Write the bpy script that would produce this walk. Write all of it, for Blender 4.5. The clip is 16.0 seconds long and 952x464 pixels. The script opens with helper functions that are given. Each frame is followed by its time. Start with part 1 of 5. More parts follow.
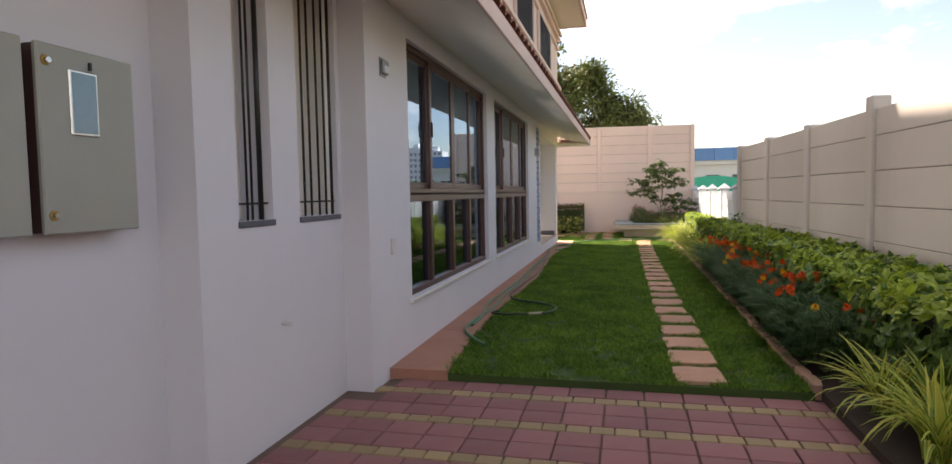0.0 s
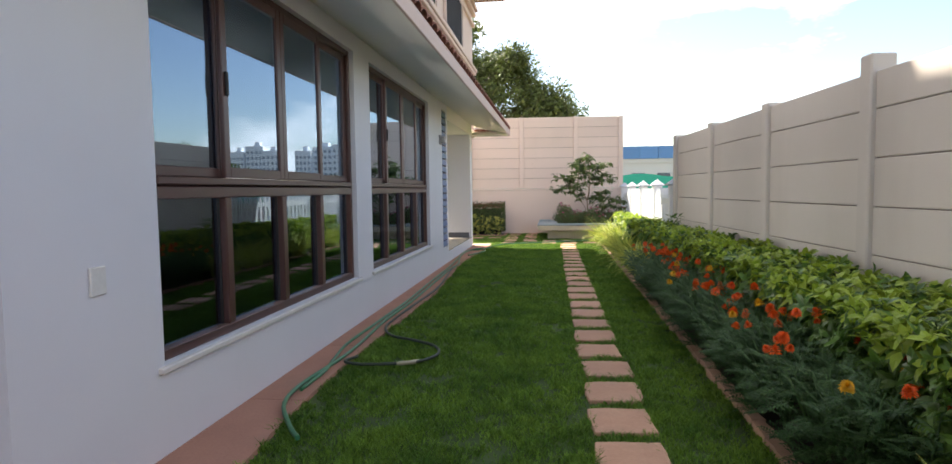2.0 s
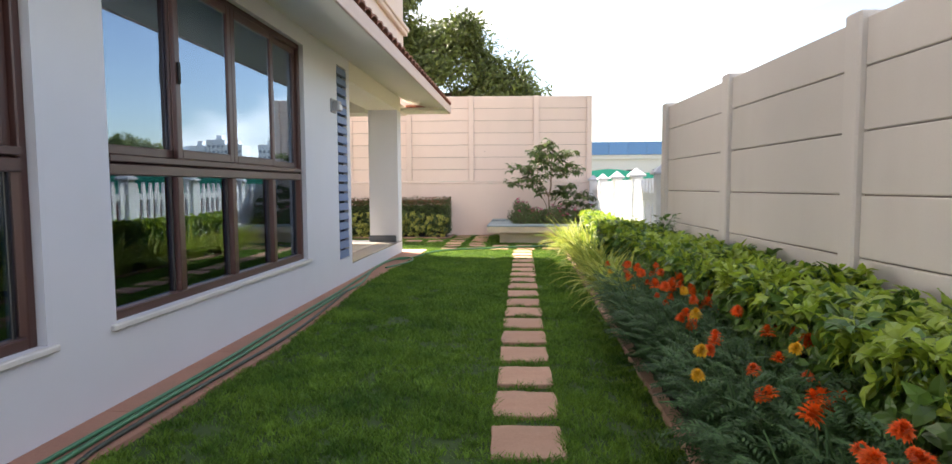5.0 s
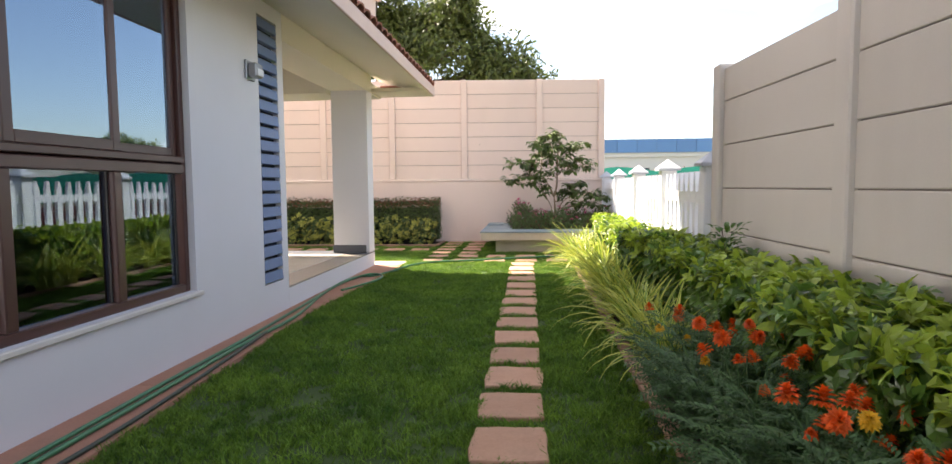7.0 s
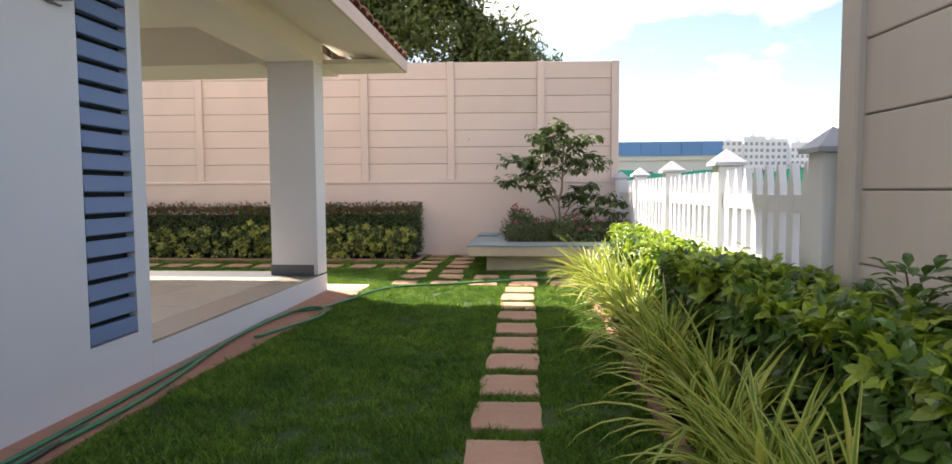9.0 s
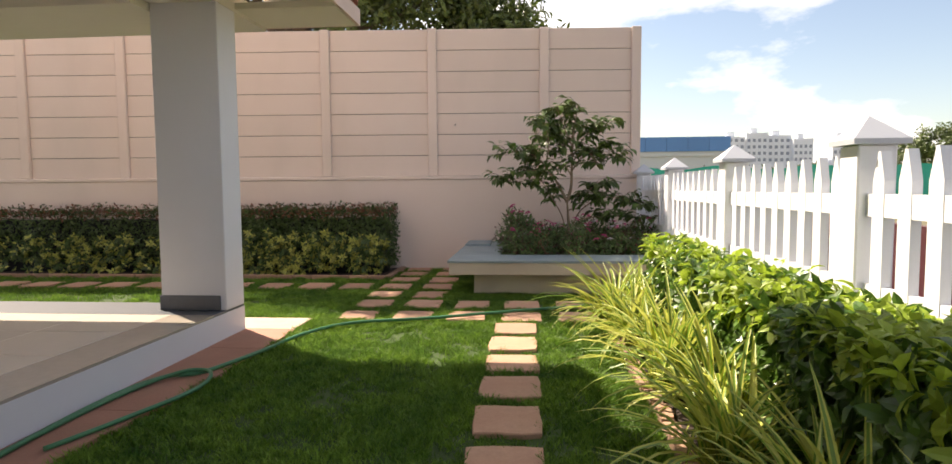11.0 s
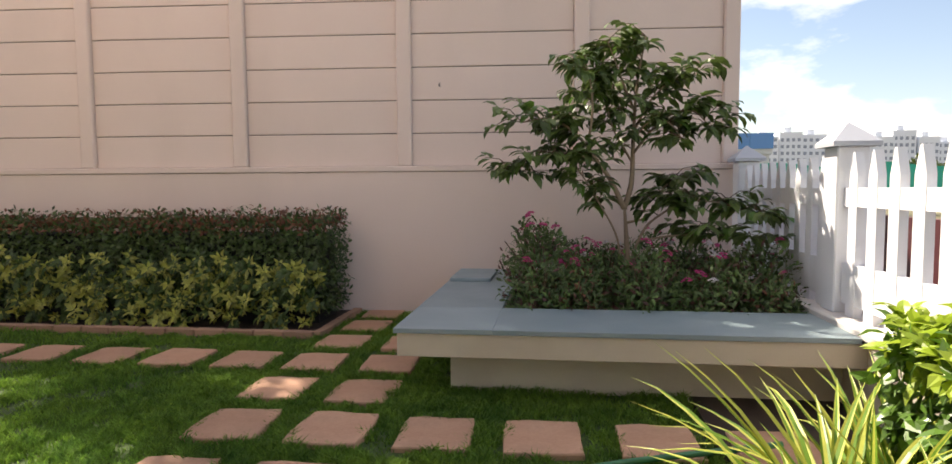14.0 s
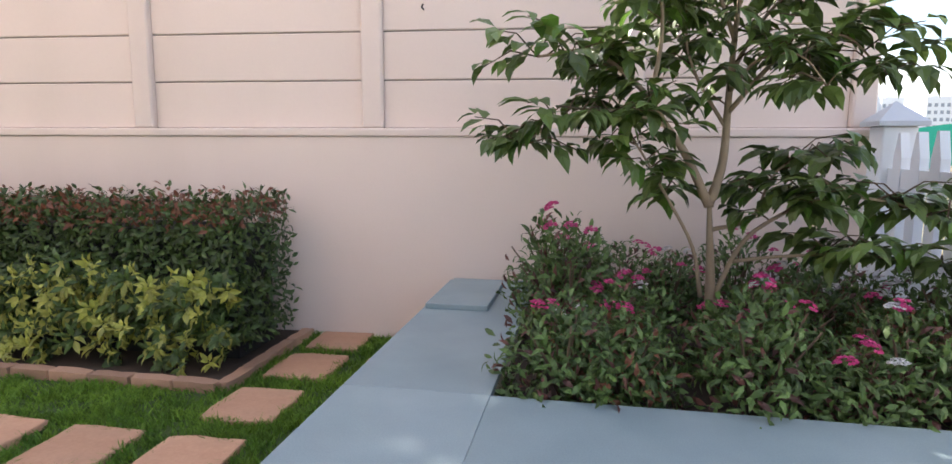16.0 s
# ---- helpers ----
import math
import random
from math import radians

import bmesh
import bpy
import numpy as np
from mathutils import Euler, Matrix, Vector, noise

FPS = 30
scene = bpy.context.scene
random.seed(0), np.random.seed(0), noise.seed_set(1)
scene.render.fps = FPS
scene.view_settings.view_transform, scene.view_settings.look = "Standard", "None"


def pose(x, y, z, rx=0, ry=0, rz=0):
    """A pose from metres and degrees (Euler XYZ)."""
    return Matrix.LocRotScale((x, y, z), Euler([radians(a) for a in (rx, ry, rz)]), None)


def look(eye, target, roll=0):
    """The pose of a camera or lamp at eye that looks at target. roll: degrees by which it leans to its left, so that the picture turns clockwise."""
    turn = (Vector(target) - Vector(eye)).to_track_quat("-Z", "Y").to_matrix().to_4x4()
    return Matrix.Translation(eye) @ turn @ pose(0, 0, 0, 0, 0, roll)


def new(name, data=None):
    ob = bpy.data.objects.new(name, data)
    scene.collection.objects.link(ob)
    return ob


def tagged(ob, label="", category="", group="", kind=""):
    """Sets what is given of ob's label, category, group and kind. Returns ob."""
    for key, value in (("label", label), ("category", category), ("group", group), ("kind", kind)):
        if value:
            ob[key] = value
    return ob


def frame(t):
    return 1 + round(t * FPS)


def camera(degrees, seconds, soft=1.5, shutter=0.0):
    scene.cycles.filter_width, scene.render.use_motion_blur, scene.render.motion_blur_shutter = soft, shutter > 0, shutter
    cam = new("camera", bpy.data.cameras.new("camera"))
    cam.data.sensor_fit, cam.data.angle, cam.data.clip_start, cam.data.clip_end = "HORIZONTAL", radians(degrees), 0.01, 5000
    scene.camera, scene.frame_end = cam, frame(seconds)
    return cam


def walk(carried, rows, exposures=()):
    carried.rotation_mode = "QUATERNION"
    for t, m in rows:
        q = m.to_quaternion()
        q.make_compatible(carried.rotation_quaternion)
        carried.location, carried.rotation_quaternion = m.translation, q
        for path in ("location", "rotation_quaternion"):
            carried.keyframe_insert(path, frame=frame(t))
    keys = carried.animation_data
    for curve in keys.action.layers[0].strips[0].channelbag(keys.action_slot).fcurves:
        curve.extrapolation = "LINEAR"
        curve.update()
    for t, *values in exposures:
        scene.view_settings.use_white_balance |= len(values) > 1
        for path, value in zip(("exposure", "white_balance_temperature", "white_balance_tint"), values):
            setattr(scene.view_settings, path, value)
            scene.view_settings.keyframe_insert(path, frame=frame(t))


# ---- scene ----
cam = camera(75.2, 16.0)
# seconds, x, y, z, yaw, pitch, roll
ROWS = [
    (0.0, 0.145, 0.357, 1.323, 13.57, -3.55, 1.05),
    (0.5, 0.156, 0.919, 1.316, 11.91, -3.66, 1.04),
    (1.0, 0.161, 1.499, 1.292, 10.56, -3.76, 0.98),
    (1.5, 0.225, 2.001, 1.288, 8.49, -3.81, 0.86),
    (2.0, 0.282, 2.502, 1.285, 7.23, -3.87, 0.76),
    (2.5, 0.324, 3.023, 1.281, 6.52, -3.88, 0.69),
    (3.0, 0.388, 3.595, 1.250, 5.73, -3.92, 0.51),
    (3.5, 0.424, 4.149, 1.219, 4.98, -4.12, 0.35),
    (4.0, 0.492, 4.637, 1.209, 4.23, -4.09, 0.35),
    (6.5, 0.687, 7.119, 1.155, 4.94, -4.35, 0.39),
    (7.0, 0.703, 7.679, 1.159, 5.00, -4.20, 0.48),
    (7.5, 0.722, 8.240, 1.164, 5.11, -4.27, 0.38),
    (8.0, 0.720, 8.818, 1.170, 4.79, -4.11, 0.39),
    (8.5, 0.708, 9.348, 1.148, 4.87, -4.01, 0.34),
    (9.0, 0.706, 9.818, 1.133, 4.97, -3.81, 0.30),
    (11.5, 0.712, 12.425, 1.139, 5.06, -4.06, 0.45),
    (12.0, 0.682, 12.967, 1.143, 4.75, -3.94, 0.55),
    (12.5, 0.641, 13.520, 1.135, 5.04, -3.92, 0.41),
    (13.0, 0.646, 14.077, 1.117, 5.29, -3.86, 0.42),
    (13.5, 0.660, 14.634, 1.105, 6.50, -3.72, 0.47),
    (14.0, 0.681, 15.140, 1.102, 7.40, -3.94, 0.38),
    (14.5, 0.690, 15.622, 1.130, 7.75, -4.77, 0.17),
    (15.0, 0.681, 16.108, 1.150, 8.18, -6.30, 0.04),
    (15.5, 0.683, 16.535, 1.184, 8.61, -7.38, -0.07),
    (16.0, 0.663, 16.883, 1.199, 10.44, -7.78, -0.22),
]
EXPOSURES = [(0.0, 1.6, 7900, 19), (1.0, 1.55, 7800, 17), (2.0, 1.8, 7200, 13), (3.0, 2.1, 7300, 13), (7.0, 2.0, 7400, 16), (9.0, 1.6, 7200, 15), (11.5, 1.05, 7700, 16), (12.5, 0.8, 7700, 16), (14.0, 1.25, 7400, 16), (15.0, 1.75, 6900, 14), (16.0, 2.05, 6700, 14)]
walk(cam, [(t, pose(x, y, z, 90 + pitch, roll, yaw)) for t, x, y, z, yaw, pitch, roll in ROWS], EXPOSURES)

# ---- light ----
SUN_WAY = Vector((0.68, -0.577, -1.0)).normalized()
world = bpy.data.worlds.new("world")
scene.world = world
world.use_nodes = True
wn, wl = world.node_tree.nodes, world.node_tree.links
wn.clear()
sky = wn.new("ShaderNodeTexSky")
sky.sky_type = "NISHITA"
sky.sun_disc = False
sky.sun_elevation = math.asin(-SUN_WAY.z)
sky.sun_rotation = math.atan2(-SUN_WAY.x, -SUN_WAY.y)
sky.dust_density = 0.8
coord = wn.new("ShaderNodeTexCoord")
cmap = wn.new("ShaderNodeMapping")
cmap.inputs["Scale"].default_value = (1.0, 1.0, 2.4)
cloud = wn.new("ShaderNodeTexNoise")
cloud.inputs["Scale"].default_value = 2.6
cloud.inputs["Detail"].default_value = 9.0
cloud.inputs["Roughness"].default_value = 0.55
cramp = wn.new("ShaderNodeValToRGB")
cramp.color_ramp.elements[0].position = 0.505
cramp.color_ramp.elements[1].position = 0.64
cmix = wn.new("ShaderNodeMixRGB")
cmix.inputs["Color2"].default_value = (9.0, 9.2, 9.6, 1)
back = wn.new("ShaderNodeBackground")
back.inputs["Strength"].default_value = 0.085
wout = wn.new("ShaderNodeOutputWorld")
wl.new(coord.outputs["Generated"], cmap.inputs["Vector"])
wl.new(cmap.outputs["Vector"], cloud.inputs["Vector"])
wl.new(cloud.outputs["Fac"], cramp.inputs["Fac"])
wl.new(cramp.outputs["Color"], cmix.inputs["Fac"])
wl.new(sky.outputs["Color"], cmix.inputs["Color1"])
wl.new(cmix.outputs["Color"], back.inputs["Color"])
wl.new(back.outputs["Background"], wout.inputs["Surface"])

sun = new("sun", bpy.data.lights.new("sun", "SUN"))
sun.data.energy, sun.data.angle, sun.data.color = 4.6, radians(0.6), (1.0, 0.95, 0.86)
sun.matrix_world = look(Vector((0, 0, 30)), Vector((0, 0, 30)) + SUN_WAY)


# Lamps added in unseen rear openings to brighten the room behind the glass
for y0 in (4.8, 8.3):
    fill_lamp = new("room_fill_light", bpy.data.lights.new("room_fill_light", "AREA"))
    fill_lamp.data.shape, fill_lamp.data.size, fill_lamp.data.size_y = "RECTANGLE", 2.0, 2.85
    fill_lamp.data.energy, fill_lamp.data.color = 75.0, (0.94, 0.97, 1.0)
    fill_lamp.matrix_world = look(Vector((-8.0, y0 + 1.45, 1.525)), Vector((-2.0, y0 + 1.45, 1.525)))

# lamps added in the narrow porch openings to make their sheer curtains look pale
DOORS = ((-7.0, -6.45), (-4.75, -4.30), (-4.08, -3.86), (-3.70, -3.26), (-3.08, -2.74))
for x0, x1 in DOORS:
    fill_lamp = new("curtain_fill_light", bpy.data.lights.new("curtain_fill_light", "AREA"))
    fill_lamp.data.shape, fill_lamp.data.size, fill_lamp.data.size_y = "RECTANGLE", x1 - x0, 2.15
    fill_lamp.data.energy, fill_lamp.data.color = 5.5 * (x1 - x0), (1.0, 0.97, 0.9)
    fill_lamp.matrix_world = pose((x0 + x1) / 2, 13.33, 1.355, -90, 0, 0)

# ---- materials ----
def material(name, color, rough=0.6, second=None, scale=6.0, fine=60.0, amount=0.5, bump=0.15, metal=0.0,
             stain=None, island=0.0, objects=0.0, spec=0.5, thin=0.0, stretch=(1, 1, 1)):
    """Procedural surface: two colours mixed by broad and fine noise, with fine relief."""
    m = bpy.data.materials.new(name)
    m.use_nodes = True
    n, l = m.node_tree.nodes, m.node_tree.links
    b = n["Principled BSDF"]
    b.inputs["Roughness"].default_value = rough
    b.inputs["Metallic"].default_value = metal
    b.inputs["Specular IOR Level"].default_value = spec
    c = n.new("ShaderNodeTexCoord")
    mp = n.new("ShaderNodeMapping")
    mp.inputs["Scale"].default_value = stretch
    l.new(c.outputs["Object"], mp.inputs["Vector"])
    broad, tiny = n.new("ShaderNodeTexNoise"), n.new("ShaderNodeTexNoise")
    broad.inputs["Scale"].default_value, tiny.inputs["Scale"].default_value = scale, fine
    broad.inputs["Detail"].default_value, tiny.inputs["Detail"].default_value = 6, 4
    l.new(mp.outputs["Vector"], broad.inputs["Vector"])
    l.new(mp.outputs["Vector"], tiny.inputs["Vector"])
    add = n.new("ShaderNodeMath")
    add.operation = "MULTIPLY_ADD"
    add.inputs[1].default_value, add.inputs[2].default_value = 0.4, 0.0
    l.new(tiny.outputs["Fac"], add.inputs[0])
    add2 = n.new("ShaderNodeMath")
    add2.operation = "MULTIPLY_ADD"
    add2.inputs[1].default_value = 0.6
    l.new(broad.outputs["Fac"], add2.inputs[0])
    l.new(add.outputs[0], add2.inputs[2])
    ramp = n.new("ShaderNodeValToRGB")
    ramp.color_ramp.elements[0].position, ramp.color_ramp.elements[1].position = 0.5 - 0.22, 0.5 + 0.22
    second = second or tuple(v * (1 - amount * 0.35) for v in color)
    ramp.color_ramp.elements[0].color = (*second, 1)
    ramp.color_ramp.elements[1].color = (*color, 1)
    l.new(add2.outputs[0], ramp.inputs["Fac"])
    col = ramp.outputs["Color"]
    for value, source in ((island, "Random Per Island"), (objects, "Random")):
        if value:
            src = n.new("ShaderNodeNewGeometry" if source != "Random" else "ShaderNodeObjectInfo")
            hsv = n.new("ShaderNodeHueSaturation")
            mr = n.new("ShaderNodeMapRange")
            mr.inputs["To Min"].default_value, mr.inputs["To Max"].default_value = 1 - value, 1 + value
            l.new(src.outputs[source], mr.inputs["Value"])
            l.new(mr.outputs[0], hsv.inputs["Value"])
            l.new(col, hsv.inputs["Color"])
            col = hsv.outputs["Color"]
    if stain:
        st = n.new("ShaderNodeTexNoise")
        st.inputs["Scale"].default_value, st.inputs["Detail"].default_value = stain[1], 8
        mp2 = n.new("ShaderNodeMapping")
        mp2.inputs["Scale"].default_value = stain[3] if len(stain) > 3 else (1, 1, 1)
        l.new(c.outputs["Object"], mp2.inputs["Vector"])
        l.new(mp2.outputs["Vector"], st.inputs["Vector"])
        sr = n.new("ShaderNodeValToRGB")
        sr.color_ramp.elements[0].position, sr.color_ramp.elements[1].position = 0.52, 0.75
        sr.color_ramp.elements[1].color = (stain[2],) * 3 + (1,)
        mx = n.new("ShaderNodeMixRGB")
        mx.inputs["Color2"].default_value = (*stain[0], 1)
        l.new(st.outputs["Fac"], sr.inputs["Fac"])
        l.new(sr.outputs["Color"], mx.inputs["Fac"])
        l.new(col, mx.inputs["Color1"])
        col = mx.outputs["Color"]
    l.new(col, b.inputs["Base Color"])
    if bump:
        bp = n.new("ShaderNodeBump")
        bp.inputs["Strength"].default_value, bp.inputs["Distance"].default_value = bump, 0.004
        l.new(add2.outputs[0], bp.inputs["Height"])
        l.new(bp.outputs["Normal"], b.inputs["Normal"])
    if thin:
        tr = n.new("ShaderNodeBsdfTranslucent")
        l.new(col, tr.inputs["Color"])
        ms = n.new("ShaderNodeMixShader")
        ms.inputs["Fac"].default_value = thin
        l.new(b.outputs["BSDF"], ms.inputs[1])
        l.new(tr.outputs["BSDF"], ms.inputs[2])
        l.new(ms.outputs["Shader"], n["Material Output"].inputs["Surface"])
    return m


def glass_material(name, tint, gloss):
    m = bpy.data.materials.new(name)
    m.use_nodes = True
    n, l = m.node_tree.nodes, m.node_tree.links
    n.remove(n["Principled BSDF"])
    tr, gl, fr = n.new("ShaderNodeBsdfTransparent"), n.new("ShaderNodeBsdfGlossy"), n.new("ShaderNodeFresnel")
    tr.inputs["Color"].default_value = (*tint, 1)
    gl.inputs["Roughness"].default_value = 0.005
    gl.inputs["Color"].default_value = (0.58, 0.75, 0.94, 1)
    fr.inputs["IOR"].default_value = 1.5
    mr = n.new("ShaderNodeMapRange")
    mr.inputs["To Min"].default_value, mr.inputs["To Max"].default_value = gloss, 1.0
    ms = n.new("ShaderNodeMixShader")
    l.new(fr.outputs["Fac"], mr.inputs["Value"])
    l.new(mr.outputs[0], ms.inputs["Fac"])
    l.new(tr.outputs["BSDF"], ms.inputs[1])
    l.new(gl.outputs["BSDF"], ms.inputs[2])
    l.new(ms.outputs["Shader"], n["Material Output"].inputs["Surface"])
    return m


M_WALL = material("white wall paint", (0.70, 0.70, 0.745), 0.75, scale=2.0, fine=180, amount=0.16, bump=0.25, stain=((0.62, 0.57, 0.52), 1.1, 0.12, (1, 1, 0.35)))
M_SOFFIT = material("cream soffit paint", (0.76, 0.72, 0.64), 0.8, scale=2.0, fine=120, amount=0.15, bump=0.12)
M_PINK = material("pale pink wall paint", (0.72, 0.58, 0.52), 0.75, scale=2.0, fine=150, amount=0.2, bump=0.2)
M_FASCIA = material("pink fascia paint", (0.66, 0.50, 0.44), 0.7, scale=4.0, fine=100, amount=0.3, bump=0.2)
M_PANEL = material("beige precast concrete", (0.75, 0.625, 0.57), 0.8, scale=1.6, fine=90, amount=0.16, bump=0.3, objects=0.025, stain=((0.50, 0.43, 0.38), 1.3, 0.22, (1, 1, 0.3)))
M_PANEL_R = material("grey beige precast concrete", (0.66, 0.61, 0.56), 0.8, scale=1.6, fine=90, amount=0.16, bump=0.3, objects=0.025, stain=((0.42, 0.37, 0.33), 1.3, 0.25, (1, 1, 0.3)))
M_JOINT = material("dark joint", (0.26, 0.22, 0.20), 0.9, bump=0.1)
M_FRAME = material("dark brown window frame", (0.085, 0.036, 0.030), 0.35, scale=8, fine=200, amount=0.4, bump=0.06, stretch=(1, 0.1, 1))
M_GASKET = material("black rubber gasket", (0.012, 0.012, 0.013), 0.6, bump=0.0)
M_GLASS = glass_material("window glass", (0.62, 0.68, 0.68), 0.34)
M_GLASS_LOW = glass_material("clear fixed glass", (0.86, 0.88, 0.86), 0.11)
M_SILL = material("pale stone sill", (0.70, 0.67, 0.63), 0.6, scale=8, fine=120, amount=0.3)
M_TILE = material("terracotta roof tile", (0.30, 0.10, 0.065), 0.65, scale=7, fine=80, amount=0.8, bump=0.4, objects=0.12, island=0.12)
M_SLATE = material("blue grey louver paint", (0.135, 0.215, 0.40), 0.45, scale=10, fine=160, amount=0.4, bump=0.12)
# Near-black colour stands for shade in the louver gaps and hedge cores
M_GAP_SHADE = material("near-black gap shade", (0.01, 0.011, 0.014), 0.8, bump=0.0)
M_BAR = material("dark bar steel", (0.03, 0.027, 0.026), 0.4, bump=0.05, metal=0.3)
M_BOX = material("grey green panel paint", (0.36, 0.375, 0.325), 0.45, scale=3, fine=120, amount=0.3, bump=0.1, stain=((0.36, 0.34, 0.24), 4, 0.3))
M_CHROME = material("worn chrome", (0.6, 0.58, 0.55), 0.25, metal=1.0, bump=0.05)
M_RUST = material("rusty washer", (0.50, 0.33, 0.10), 0.6, metal=0.4, bump=0.2)
M_GREYBAND = material("dark grey granite", (0.10, 0.11, 0.13), 0.35, scale=30, fine=300, amount=0.6, bump=0.05)
M_FLOOR = material("cream vitrified tile", (0.62, 0.56, 0.48), 0.25, scale=3, fine=60, amount=0.25, bump=0.04, objects=0.04)
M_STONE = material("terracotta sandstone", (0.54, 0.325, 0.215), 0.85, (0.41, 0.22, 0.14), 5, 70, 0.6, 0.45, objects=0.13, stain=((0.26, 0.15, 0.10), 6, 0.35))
# Paler copy of the red apron: sunlight on the slab put into colour
M_STRIP_SUNLIT = material("stone apron slab with sunlight in its colour", (0.60, 0.46, 0.36), 0.85, (0.50, 0.35, 0.26), 2.5, 60, 0.6, 0.4, stain=((0.34, 0.22, 0.15), 3, 0.3))
M_STRIP = material("red stone apron", (0.44, 0.225, 0.16), 0.85, (0.34, 0.16, 0.11), 2.5, 60, 0.6, 0.4, objects=0.05, stain=((0.24, 0.15, 0.11), 3, 0.4))
M_PAVER = material("red concrete paver", (0.30, 0.125, 0.12), 0.8, (0.23, 0.10, 0.10), 5, 120, 0.6, 0.4, objects=0.16, stain=((0.20, 0.15, 0.13), 5, 0.4))
M_PAVER_Y = material("ochre concrete paver", (0.33, 0.25, 0.14), 0.8, (0.29, 0.21, 0.10), 6, 120, 0.6, 0.4, objects=0.14, stain=((0.2, 0.16, 0.1), 6, 0.35))
M_SAND = material("jointing sand", (0.16, 0.11, 0.085), 0.95, fine=200, bump=0.5)
M_SOIL = material("dark damp soil", (0.055, 0.036, 0.026), 0.95, scale=9, fine=90, amount=1.2, bump=1.0)
M_EDGE = material("terracotta kerb", (0.42, 0.25, 0.17), 0.85, scale=6, fine=80, amount=0.6, bump=0.4, objects=0.15, stain=((0.2, 0.14, 0.1), 5, 0.45))
M_TURF = material("turf under the blades", (0.055, 0.10, 0.018), 0.95, (0.03, 0.055, 0.013), 5, 70, 1.0, 0.8)
M_GRASS = material("grass blade", (0.235, 0.385, 0.05), 0.55, (0.042, 0.125, 0.022), 2.2, 13, 0.8, 0, island=0.38, thin=0.4, spec=0.25)
M_DRY = material("dry grass blade", (0.26, 0.23, 0.08), 0.7, bump=0, island=0.3, thin=0.3)
M_GROUND = material("dry scrub ground", (0.16, 0.15, 0.075), 0.95, (0.11, 0.085, 0.05), 0.15, 3, 1.0, 0.5)
M_HEDGE = material("glossy hedge leaf", (0.12, 0.23, 0.035), 0.34, (0.055, 0.125, 0.022), 1.4, 12, 0.6, 0, island=0.4, thin=0.3)
M_HEDGE_TIP = material("young yellow green hedge leaf", (0.36, 0.46, 0.05), 0.4, (0.24, 0.36, 0.04), 1.4, 12, 0.6, 0, island=0.25, thin=0.4)
M_TWIG = material("brown twig bark", (0.13, 0.085, 0.05), 0.85, fine=150, amount=0.8, bump=0.4)
M_DARKLEAF = material("dark green small leaf", (0.07, 0.115, 0.028), 0.45, (0.042, 0.075, 0.02), 1.5, 14, 0.6, 0, island=0.45, thin=0.25)
M_REDTIP = material("bronze young leaf", (0.22, 0.085, 0.05), 0.45, bump=0, island=0.35, thin=0.3)
M_YELLOWLEAF = material("variegated yellow leaf", (0.50, 0.48, 0.11), 0.42, (0.22, 0.28, 0.06), 3, 26, 0.6, 0, island=0.35, thin=0.3)
M_MARI = material("marigold foliage", (0.085, 0.165, 0.05), 0.6, (0.036, 0.085, 0.033), 2, 12, 0.6, 0, island=0.35, thin=0.3, spec=0.25)
M_ORANGE = material("orange petal", (0.86, 0.17, 0.015), 0.6, (0.72, 0.09, 0.01), 20, 120, 0.5, 0, island=0.2, thin=0.3)
M_YELLOW = material("yellow petal", (0.82, 0.47, 0.02), 0.6, bump=0, island=0.2, thin=0.3)
M_PINKP = material("crimson pink petal", (0.70, 0.08, 0.28), 0.6, bump=0, island=0.3, thin=0.3)
M_WHITEP = material("white petal", (0.75, 0.72, 0.74), 0.6, bump=0, island=0.15, thin=0.3)
M_BUSH = material("bedding shrub leaf", (0.135, 0.225, 0.055), 0.45, (0.05, 0.085, 0.028), 2, 14, 0.6, 0, island=0.45, thin=0.25)
M_MAROON = material("maroon shrub leaf", (0.12, 0.045, 0.035), 0.5, bump=0, island=0.4, thin=0.2)
M_TREELEAF = material("leathery tree leaf", (0.13, 0.19, 0.045), 0.40, (0.07, 0.115, 0.032), 2, 14, 0.6, 0, island=0.45, thin=0.22)
M_BARK = material("pale tan bark", (0.32, 0.24, 0.165), 0.85, (0.22, 0.16, 0.11), 12, 90, 0.8, 0.5, stretch=(1, 1, 0.3))
M_MANGO = material("large tree leaf", (0.12, 0.165, 0.035), 0.42, (0.055, 0.085, 0.022), 0.5, 4, 0.6, 0, island=0.45, thin=0.25)
M_BIGBARK = material("dark tree bark", (0.10, 0.075, 0.055), 0.9, scale=6, fine=60, amount=0.9, bump=0.8)
M_STRIPE = material("green strap leaf", (0.17, 0.31, 0.04), 0.42, bump=0, island=0.3, thin=0.35)
M_STRIPE_Y = material("pale yellow leaf margin", (0.58, 0.60, 0.12), 0.45, bump=0, island=0.2, thin=0.35)
M_HOSE = material("green hose rubber", (0.04, 0.19, 0.085), 0.4, scale=10, fine=60, amount=0.5, bump=0.1)
M_HOSE_D = material("dark grey green hose rubber", (0.035, 0.05, 0.035), 0.5, scale=10, fine=60, amount=0.5, bump=0.1)
M_HOSE_END = material("pale hose coupling", (0.42, 0.38, 0.27), 0.5, bump=0.1)
M_FENCE = material("white fence paint", (0.83, 0.85, 0.88), 0.6, scale=3, fine=120, amount=0.15, bump=0.15, stain=((0.6, 0.58, 0.54), 3, 0.2))
M_CAP = material("pale grey fence cap", (0.50, 0.53, 0.58), 0.6, scale=4, fine=90, amount=0.2, bump=0.15)
